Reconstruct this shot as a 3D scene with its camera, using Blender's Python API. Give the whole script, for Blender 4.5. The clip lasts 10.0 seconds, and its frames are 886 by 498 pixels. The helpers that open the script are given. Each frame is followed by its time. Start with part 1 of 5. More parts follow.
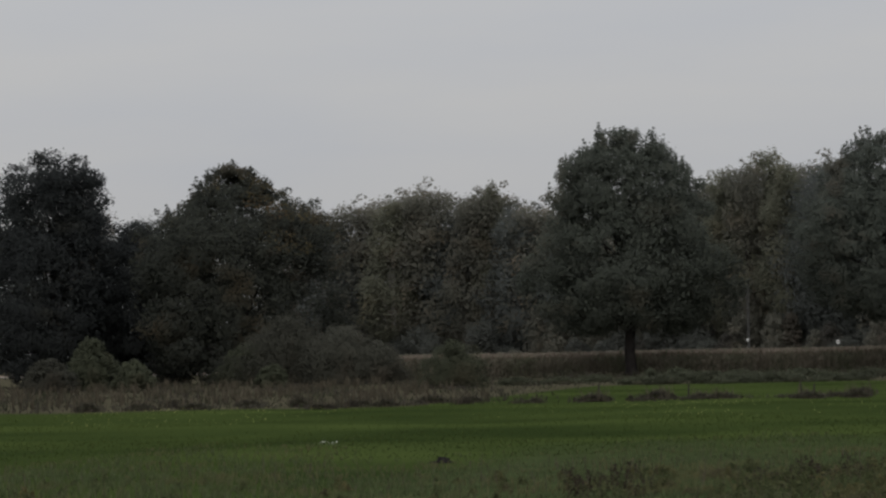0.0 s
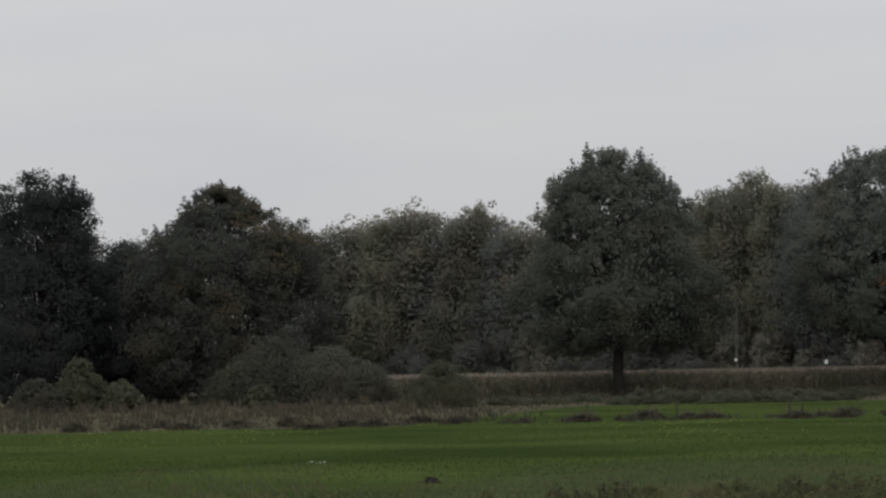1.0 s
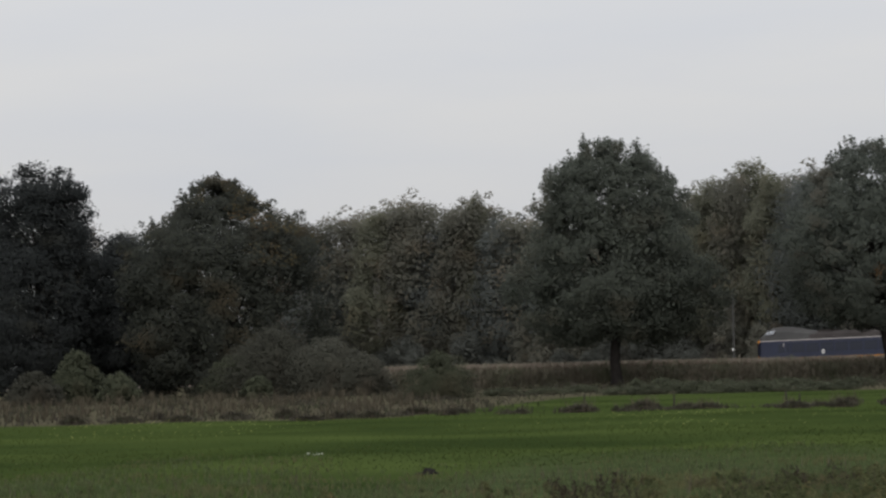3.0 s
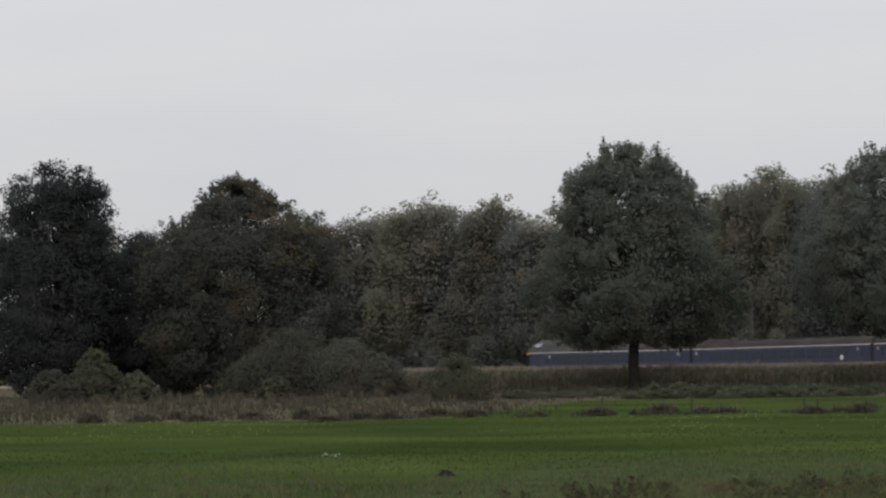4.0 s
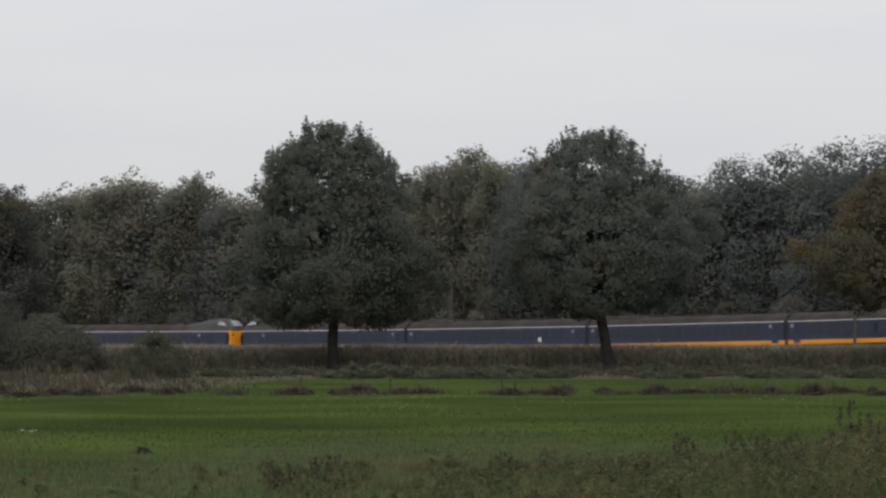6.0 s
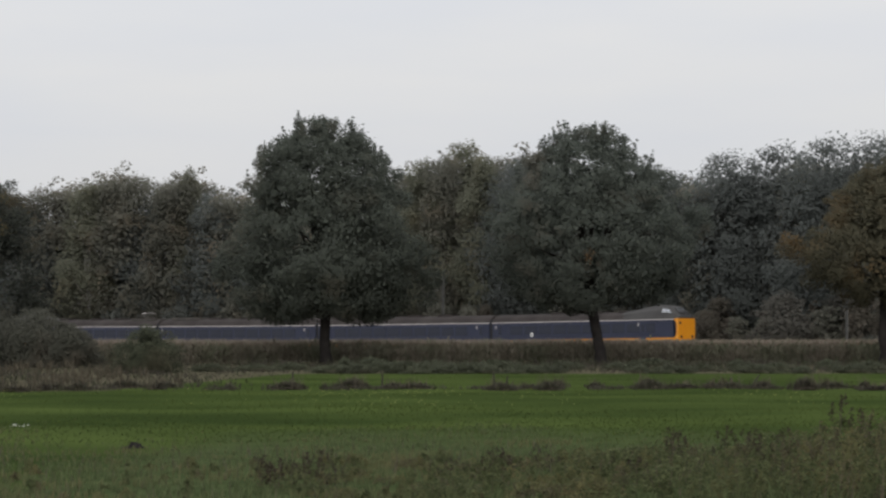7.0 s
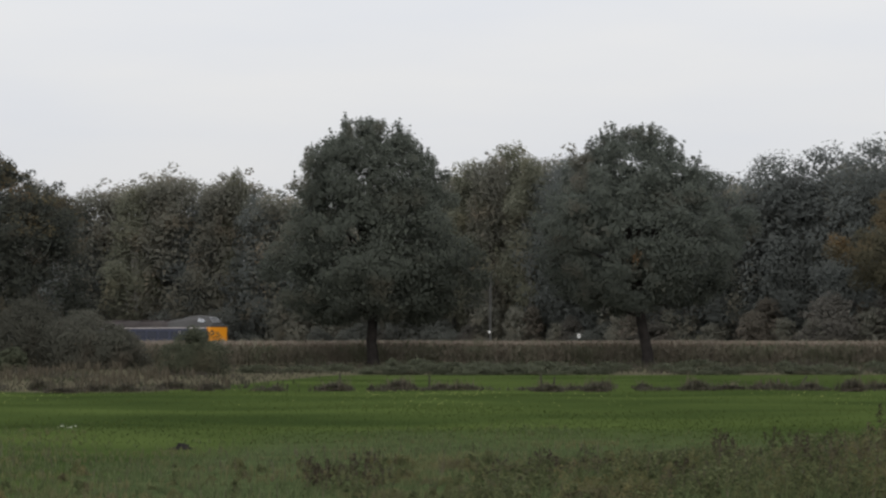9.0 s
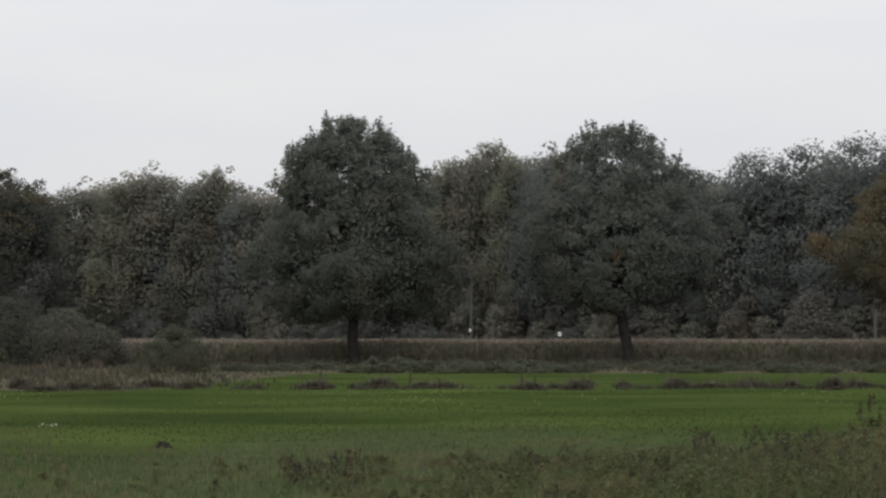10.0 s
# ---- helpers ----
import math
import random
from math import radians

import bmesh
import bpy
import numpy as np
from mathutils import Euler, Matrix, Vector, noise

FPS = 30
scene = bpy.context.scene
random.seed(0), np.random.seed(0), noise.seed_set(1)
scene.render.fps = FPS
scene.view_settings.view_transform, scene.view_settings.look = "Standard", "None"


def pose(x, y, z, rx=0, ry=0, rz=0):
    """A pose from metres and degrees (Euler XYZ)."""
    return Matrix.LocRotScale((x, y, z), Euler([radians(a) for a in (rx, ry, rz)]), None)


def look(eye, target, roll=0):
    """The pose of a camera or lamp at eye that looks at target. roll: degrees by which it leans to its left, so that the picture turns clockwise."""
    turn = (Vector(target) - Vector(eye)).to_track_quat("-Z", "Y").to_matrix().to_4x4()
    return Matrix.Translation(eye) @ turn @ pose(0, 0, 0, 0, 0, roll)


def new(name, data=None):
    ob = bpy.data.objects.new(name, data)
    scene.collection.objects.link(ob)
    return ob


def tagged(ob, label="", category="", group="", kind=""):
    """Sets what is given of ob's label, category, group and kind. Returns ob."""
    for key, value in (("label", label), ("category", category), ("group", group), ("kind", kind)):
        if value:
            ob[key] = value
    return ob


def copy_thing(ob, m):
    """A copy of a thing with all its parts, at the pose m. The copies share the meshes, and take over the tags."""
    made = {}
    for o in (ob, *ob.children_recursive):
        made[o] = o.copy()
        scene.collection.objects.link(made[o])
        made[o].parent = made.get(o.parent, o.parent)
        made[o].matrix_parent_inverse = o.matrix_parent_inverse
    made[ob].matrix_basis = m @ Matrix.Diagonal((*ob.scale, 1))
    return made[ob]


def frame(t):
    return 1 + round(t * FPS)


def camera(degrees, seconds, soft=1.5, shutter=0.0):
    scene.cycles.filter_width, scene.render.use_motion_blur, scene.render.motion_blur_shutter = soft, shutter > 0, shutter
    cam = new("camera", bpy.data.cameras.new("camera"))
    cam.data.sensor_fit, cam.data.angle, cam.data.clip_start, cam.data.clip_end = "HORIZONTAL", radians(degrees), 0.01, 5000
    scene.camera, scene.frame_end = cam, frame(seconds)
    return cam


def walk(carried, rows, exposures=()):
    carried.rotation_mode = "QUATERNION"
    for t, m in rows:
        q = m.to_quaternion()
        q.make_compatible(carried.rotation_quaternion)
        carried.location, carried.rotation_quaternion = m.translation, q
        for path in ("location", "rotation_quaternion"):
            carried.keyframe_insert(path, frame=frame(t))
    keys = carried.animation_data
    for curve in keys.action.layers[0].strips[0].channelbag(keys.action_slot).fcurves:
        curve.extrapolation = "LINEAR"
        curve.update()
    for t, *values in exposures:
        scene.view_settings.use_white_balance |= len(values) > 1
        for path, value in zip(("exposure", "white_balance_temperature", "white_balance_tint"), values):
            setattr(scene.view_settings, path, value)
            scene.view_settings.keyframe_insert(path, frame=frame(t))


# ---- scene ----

EYE = 2.2
cam = camera(13.0, 10.0, soft=2.4, shutter=0.2)

# seconds, pitch, roll, yaw: a long lens on a tripod head, panned and tilted by hand
PATH = [
    (0.0, 1.528, 1.140, 2.735), (0.5, 1.786, 1.140, 2.562), (1.0, 1.819, 1.140, 2.562), (1.5, 1.694, 1.140, 2.587),
    (2.0, 1.503, 1.140, 2.537), (2.5, 1.736, 1.140, 1.955), (3.0, 1.686, 1.368, 2.519), (3.2, 1.746, 1.214, 2.798),
    (4.3, 1.689, 0.448, 2.443), (4.5, 1.559, 0.190, 1.635), (5.0, 1.386, 0.000, -0.742), (5.5, 1.468, 0.000, -1.407),
    (5.7, 1.432, 0.000, -1.482), (6.8, 1.324, 0.000, -1.989), (7.0, 1.307, 0.000, -1.760), (7.5, 1.311, 0.000, -1.324),
    (8.0, 1.280, 0.000, -0.833), (8.5, 1.287, 0.000, -0.900), (9.0, 1.325, 0.000, -1.066), (9.5, 1.300, 0.000, -1.232),
    (10.0, 1.299, 0.000, -1.349),
]
EXPOSURES = [(0.0, -0.72), (0.5, -0.54), (1.0, -0.42), (2.0, -0.37), (2.5, -0.31), (4.5, -0.23), (5.5, -0.17), (7.5, -0.10), (10.0, 0.0)]
walk(cam, [(t, pose(0, 0, EYE, 90 + p, r, y)) for t, p, r, y in PATH], EXPOSURES)

# ---- light: a closed overcast sky ----
world = bpy.data.worlds.new("overcast")
scene.world = world
world.use_nodes = True
wn, wl = world.node_tree.nodes, world.node_tree.links
wn.clear()
sky = wn.new("ShaderNodeTexSky")
sky.sky_type, sky.sun_disc = "NISHITA", False
sky.sun_elevation, sky.sun_rotation = radians(16), radians(180)
grey = wn.new("ShaderNodeHueSaturation")
grey.inputs["Saturation"].default_value, grey.inputs["Value"].default_value = 0.25, 0.09
coord = wn.new("ShaderNodeTexCoord")
stretch = wn.new("ShaderNodeMapping")
stretch.inputs["Scale"].default_value = (5.0, 5.0, 26.0)
streaks = wn.new("ShaderNodeTexNoise")
streaks.inputs["Scale"].default_value, streaks.inputs["Detail"].default_value = 1.6, 4.0
ramp = wn.new("ShaderNodeValToRGB")
ramp.color_ramp.elements[0].position, ramp.color_ramp.elements[0].color = 0.3, (0.735, 0.755, 0.800, 1)
ramp.color_ramp.elements[1].position, ramp.color_ramp.elements[1].color = 0.7, (0.800, 0.800, 0.805, 1)
mixed = wn.new("ShaderNodeMix")
mixed.data_type = "RGBA"
mixed.inputs["Factor"].default_value = 0.93
backdrop = wn.new("ShaderNodeBackground")
backdrop.inputs["Strength"].default_value = 1.0
sky_out = wn.new("ShaderNodeOutputWorld")
wl.new(sky.outputs[0], grey.inputs["Color"])
wl.new(coord.outputs["Generated"], stretch.inputs["Vector"])
wl.new(stretch.outputs[0], streaks.inputs["Vector"])
wl.new(streaks.outputs["Fac"], ramp.inputs[0])
wl.new(grey.outputs[0], mixed.inputs["A"])
wl.new(ramp.outputs[0], mixed.inputs["B"])
height = wn.new("ShaderNodeSeparateXYZ")
wl.new(coord.outputs["Generated"], height.inputs[0])
vault = wn.new("ShaderNodeMapRange")
vault.inputs["To Min"].default_value, vault.inputs["To Max"].default_value = 0.90, 2.75
wl.new(height.outputs["Z"], vault.inputs["Value"])
wl.new(vault.outputs[0], backdrop.inputs["Strength"])
wl.new(mixed.outputs["Result"], backdrop.inputs["Color"])
wl.new(backdrop.outputs[0], sky_out.inputs["Surface"])
sun_data = bpy.data.lights.new("sun", "SUN")
sun_data.energy, sun_data.angle, sun_data.color = 1.65, radians(40), (1.0, 0.97, 0.94)
sun = new("sun", sun_data)
sun.matrix_world = look((0, -181, 52), (0, 0, 0))


# ---- materials ----
def material(name):
    m = bpy.data.materials.new(name)
    m.use_nodes = True
    m.node_tree.nodes.clear()
    return m, m.node_tree.nodes, m.node_tree.links


def ramped(nodes, stops):
    r = nodes.new("ShaderNodeValToRGB")
    e = r.color_ramp.elements
    while len(e) < len(stops):
        e.new(0.5)
    for el, (p, c) in zip(e, stops):
        el.position, el.color = p, (*c, 1)
    return r


def foliage(name, dark, light, accent=None, share=0.0, thin=0.42, patch=0.25, rough=0.65, spec=0.2):
    """Leaves: a tint for each leaf, larger drifts of colour through the crown, light that shines through."""
    m, n, l = material(name)
    geo = n.new("ShaderNodeNewGeometry")
    leaf = ramped(n, [(0.0, dark), (1.0, light)])
    l.new(geo.outputs["Random Per Island"], leaf.inputs[0])
    drift = n.new("ShaderNodeTexNoise")
    drift.inputs["Scale"].default_value, drift.inputs["Detail"].default_value = patch, 3.0
    place = n.new("ShaderNodeTexCoord")
    l.new(place.outputs["Object"], drift.inputs["Vector"])
    hue = n.new("ShaderNodeMix")
    hue.data_type = "RGBA"
    spread = n.new("ShaderNodeMapRange")
    spread.inputs["From Min"].default_value, spread.inputs["From Max"].default_value = 0.62 - 0.4 * share, 0.78 - 0.4 * share
    l.new(drift.outputs["Fac"], spread.inputs["Value"])
    l.new(spread.outputs[0], hue.inputs["Factor"])
    l.new(leaf.outputs[0], hue.inputs["A"])
    hue.inputs["B"].default_value = (*(accent or light), 1)
    info = n.new("ShaderNodeObjectInfo")
    vary = n.new("ShaderNodeHueSaturation")
    val = n.new("ShaderNodeMapRange")
    val.inputs["To Min"].default_value, val.inputs["To Max"].default_value = 0.86, 1.14
    l.new(info.outputs["Random"], val.inputs["Value"])
    l.new(val.outputs[0], vary.inputs["Value"])
    l.new(hue.outputs["Result"], vary.inputs["Color"])
    bsdf = n.new("ShaderNodeBsdfPrincipled")
    bsdf.inputs["Roughness"].default_value = rough
    bsdf.inputs["Specular IOR Level"].default_value = spec
    l.new(vary.outputs[0], bsdf.inputs["Base Color"])
    glow = n.new("ShaderNodeBsdfTranslucent")
    l.new(vary.outputs[0], glow.inputs["Color"])
    both = n.new("ShaderNodeMixShader")
    both.inputs[0].default_value = thin
    out = n.new("ShaderNodeOutputMaterial")
    l.new(bsdf.outputs[0], both.inputs[1])
    l.new(glow.outputs[0], both.inputs[2])
    l.new(both.outputs[0], out.inputs["Surface"])
    return m


def surface(name, c1, c2, scale=3.0, rough=0.8, metal=0.0, bump=0.0, fine=40.0, spec=0.4):
    """A solid surface with stains at one scale, grain at a finer one, and relief."""
    m, n, l = material(name)
    place = n.new("ShaderNodeTexCoord")
    a, b = n.new("ShaderNodeTexNoise"), n.new("ShaderNodeTexNoise")
    a.inputs["Scale"].default_value, a.inputs["Detail"].default_value = scale, 5.0
    b.inputs["Scale"].default_value, b.inputs["Detail"].default_value = fine, 3.0
    l.new(place.outputs["Object"], a.inputs["Vector"])
    l.new(place.outputs["Object"], b.inputs["Vector"])
    add = n.new("ShaderNodeMath")
    add.operation = "MULTIPLY_ADD"
    add.inputs[1].default_value = 0.35
    l.new(b.outputs["Fac"], add.inputs[0])
    l.new(a.outputs["Fac"], add.inputs[2])
    r = ramped(n, [(0.45, c1), (0.9, c2)])
    l.new(add.outputs[0], r.inputs[0])
    bsdf = n.new("ShaderNodeBsdfPrincipled")
    bsdf.inputs["Roughness"].default_value, bsdf.inputs["Metallic"].default_value = rough, metal
    bsdf.inputs["Specular IOR Level"].default_value = spec
    l.new(r.outputs[0], bsdf.inputs["Base Color"])
    if bump:
        bp = n.new("ShaderNodeBump")
        bp.inputs["Strength"].default_value, bp.inputs["Distance"].default_value = bump, 0.03
        l.new(add.outputs[0], bp.inputs["Height"])
        l.new(bp.outputs[0], bsdf.inputs["Normal"])
    out = n.new("ShaderNodeOutputMaterial")
    l.new(bsdf.outputs[0], out.inputs["Surface"])
    return m


# oak and woodland leaf colours are greyed and lifted, with distance haze put in
OAK = foliage("oak_leaves", (0.082, 0.091, 0.078), (0.131, 0.145, 0.116), (0.146, 0.133, 0.100), 0.10, thin=0.58, spec=0.05)
OAK_OPEN = foliage("oak_leaves_turning", (0.093, 0.106, 0.092), (0.146, 0.160, 0.132), (0.161, 0.144, 0.114), 0.12, thin=0.58, spec=0.05)
DARK = foliage("dark_leaves", (0.105, 0.113, 0.107), (0.134, 0.145, 0.134), (0.147, 0.145, 0.123), 0.14, thin=0.6, spec=0.04)
OLIVE = foliage("olive_leaves", (0.139, 0.138, 0.114), (0.179, 0.175, 0.141), (0.203, 0.169, 0.122), 0.26, thin=0.6, spec=0.04)
PALE = foliage("pale_leaves", (0.141, 0.144, 0.108), (0.194, 0.197, 0.144), (0.203, 0.183, 0.122), 0.25, thin=0.6, spec=0.04)
RUSSET = foliage("russet_leaves", (0.108, 0.100, 0.083), (0.149, 0.131, 0.105), (0.158, 0.120, 0.093), 0.25, thin=0.6, spec=0.04)
ORANGE = foliage("orange_leaves", (0.070, 0.068, 0.047), (0.108, 0.098, 0.064), (0.146, 0.104, 0.056), 0.20, patch=0.25, thin=0.55, spec=0.05)
HAZEL = foliage("hazel_leaves", (0.041, 0.045, 0.040), (0.066, 0.070, 0.055), (0.086, 0.073, 0.050), 0.20, patch=0.2, thin=0.55, spec=0.05)
SHADY = foliage("shady_leaves", (0.036, 0.039, 0.040), (0.058, 0.064, 0.061), (0.066, 0.066, 0.054), 0.08, thin=0.55, spec=0.05)
WILLOW = foliage("willow_leaves", (0.062, 0.062, 0.050), (0.089, 0.089, 0.070), (0.089, 0.078, 0.060), 0.25, thin=0.5, spec=0.04)
SCRUB = foliage("scrub_leaves", (0.088, 0.084, 0.074), (0.124, 0.117, 0.100), (0.121, 0.102, 0.084), 0.3, thin=0.6, spec=0.04)
GLOOM = foliage("gloomy_leaves", (0.099, 0.103, 0.092), (0.131, 0.137, 0.121), (0.139, 0.125, 0.105), 0.2, thin=0.6, spec=0.04)
BUSH_GREEN = foliage("bush_leaves", (0.058, 0.064, 0.044), (0.095, 0.103, 0.066), (0.102, 0.095, 0.064), 0.25, thin=0.5, spec=0.04)
CORN_LOW = foliage("withered_maize_leaves", (0.136, 0.122, 0.095), (0.227, 0.202, 0.156), (0.140, 0.143, 0.098), 0.40, thin=0.6, spec=0.05)
CORN_TOP = foliage("dry_maize_tassels", (0.165, 0.136, 0.110), (0.270, 0.224, 0.181), (0.220, 0.177, 0.134), 0.2, spec=0.05)
GRASS = foliage("meadow_grass", (0.048, 0.069, 0.020), (0.084, 0.117, 0.033), (0.063, 0.080, 0.024), 0.40, thin=0.5, patch=0.10, rough=1.0, spec=0.0)
LONG_GRASS = foliage("long_grass", (0.053, 0.069, 0.031), (0.101, 0.125, 0.059), (0.113, 0.108, 0.054), 0.36, thin=0.5, patch=0.35, rough=1.0, spec=0.02)
STRAW = foliage("withered_grass", (0.044, 0.039, 0.033), (0.087, 0.076, 0.063), (0.044, 0.051, 0.029), 0.45, patch=0.15, spec=0.02)
WEED = foliage("weed_leaves", (0.040, 0.049, 0.022), (0.106, 0.119, 0.056), (0.136, 0.123, 0.058), 0.30, patch=0.6, thin=0.45, spec=0.05)
WEED_STEM = foliage("dead_stems", (0.040, 0.030, 0.023), (0.090, 0.068, 0.050), None, 0.1, thin=0.05)
SWARD = foliage("darker_sward", (0.040, 0.058, 0.018), (0.063, 0.087, 0.027), (0.050, 0.065, 0.024), 0.4, thin=0.5, patch=0.3, rough=1.0, spec=0.0)
WEED_BROWN = foliage("brown_weed_leaves", (0.052, 0.048, 0.026), (0.110, 0.100, 0.056), (0.125, 0.112, 0.058), 0.26, patch=0.8, thin=0.4, spec=0.05)
YELLOWING = foliage("yellowing_weed_leaves", (0.058, 0.060, 0.028), (0.128, 0.124, 0.058), (0.120, 0.100, 0.051), 0.3, patch=2.0, thin=0.45, spec=0.05)
DOCK = foliage("dead_dock_stalks", (0.050, 0.044, 0.032), (0.102, 0.088, 0.064), None, 0.1, thin=0.2, spec=0.02)
SEED = foliage("dark_seed_heads", (0.020, 0.017, 0.012), (0.046, 0.037, 0.027), None, 0.1, thin=0.2, spec=0.02)
RUSH = foliage("dark_tussock_blades", (0.030, 0.028, 0.021), (0.068, 0.060, 0.044), (0.052, 0.058, 0.032), 0.3)
ORANGE_TUFT = foliage("orange_leaf_tuft", (0.10, 0.066, 0.035), (0.17, 0.105, 0.053), None, 0.1)
TURNING = foliage("turning_leaves", (0.072, 0.064, 0.036), (0.118, 0.096, 0.052), (0.118, 0.072, 0.040), 0.3, thin=0.5)
BLOOM = foliage("dandelion_heads", (0.17, 0.20, 0.05), (0.32, 0.33, 0.11), None, 0.0, thin=0.2)
WHITE_BLOOM = foliage("white_flower_heads", (0.65, 0.68, 0.60), (0.85, 0.85, 0.78), None, 0.0, thin=0.2)
BARK = surface("oak_bark", (0.010, 0.009, 0.009), (0.028, 0.025, 0.023), 2.0, 0.95, bump=0.6, fine=12.0, spec=0.05)
PALE_BARK = surface("birch_bark", (0.10, 0.095, 0.085), (0.30, 0.29, 0.27), 1.5, 0.85, bump=0.3, fine=9.0)
DITCH_EARTH = surface("ditch_earth", (0.022, 0.019, 0.015), (0.050, 0.042, 0.033), 6.0, 0.95, bump=1.0, spec=0.05)
EARTH = surface("mole_earth", (0.009, 0.008, 0.008), (0.022, 0.020, 0.019), 8.0, 0.95, bump=1.0, spec=0.03)
BALLAST = surface("ballast", (0.10, 0.09, 0.08), (0.24, 0.22, 0.20), 4.0, 0.95, bump=1.0, fine=25.0)
STEEL = surface("rail_steel", (0.14, 0.09, 0.06), (0.30, 0.25, 0.21), 4.0, 0.5, 0.7)
MAST = surface("weathered_mast_steel", (0.045, 0.045, 0.042), (0.085, 0.085, 0.08), 1.5, 0.8, 0.0, spec=0.1)
WOOD_POST = surface("weathered_post", (0.018, 0.016, 0.014), (0.050, 0.045, 0.038), 5.0, 0.9, bump=0.5, spec=0.05)
WHITE = surface("white_enamel", (0.46, 0.46, 0.45), (0.56, 0.56, 0.54), 3.0, 0.4)
YELLOW = surface("yellow_paint", (0.50, 0.190, 0.010), (0.57, 0.224, 0.014), 0.6, 0.35, fine=6.0)
BLUE = surface("blue_paint", (0.016, 0.019, 0.038), (0.023, 0.028, 0.053), 0.5, 0.4, fine=6.0)
ROOF = surface("grey_roof_paint", (0.026, 0.022, 0.021), (0.046, 0.040, 0.038), 0.5, 0.9, fine=5.0, spec=0.1)
HOOD = surface("cab_hood_paint", (0.028, 0.027, 0.026), (0.046, 0.044, 0.042), 0.6, 0.7, fine=5.0, spec=0.25)
STRIPE = surface("pale_gutter_paint", (0.36, 0.33, 0.32), (0.46, 0.43, 0.42), 0.6, 0.6)
RUBBER = surface("black_rubber", (0.010, 0.010, 0.011), (0.025, 0.025, 0.026), 3.0, 0.8)
UNDER = surface("underframe_grime", (0.03, 0.028, 0.026), (0.075, 0.065, 0.055), 2.0, 0.8)
GLASS, gn, gl = material("tinted_glazing")
pane_bsdf = gn.new("ShaderNodeBsdfPrincipled")
pane_bsdf.inputs["Base Color"].default_value = (0.017, 0.020, 0.033, 1)
pane_bsdf.inputs["Roughness"].default_value, pane_bsdf.inputs["Specular IOR Level"].default_value = 0.10, 0.5
gl.new(pane_bsdf.outputs[0], gn.new("ShaderNodeOutputMaterial").inputs["Surface"])

# cab panes: the sky's reflection is put into a pale metallic base colour
CAB_GLASS, gn, gl = material("sky_bright_cab_glazing")
cab_bsdf = gn.new("ShaderNodeBsdfPrincipled")
cab_bsdf.inputs["Base Color"].default_value = (0.42, 0.43, 0.45, 1)
cab_bsdf.inputs["Roughness"].default_value, cab_bsdf.inputs["Metallic"].default_value = 0.12, 0.75
gl.new(cab_bsdf.outputs[0], gn.new("ShaderNodeOutputMaterial").inputs["Surface"])


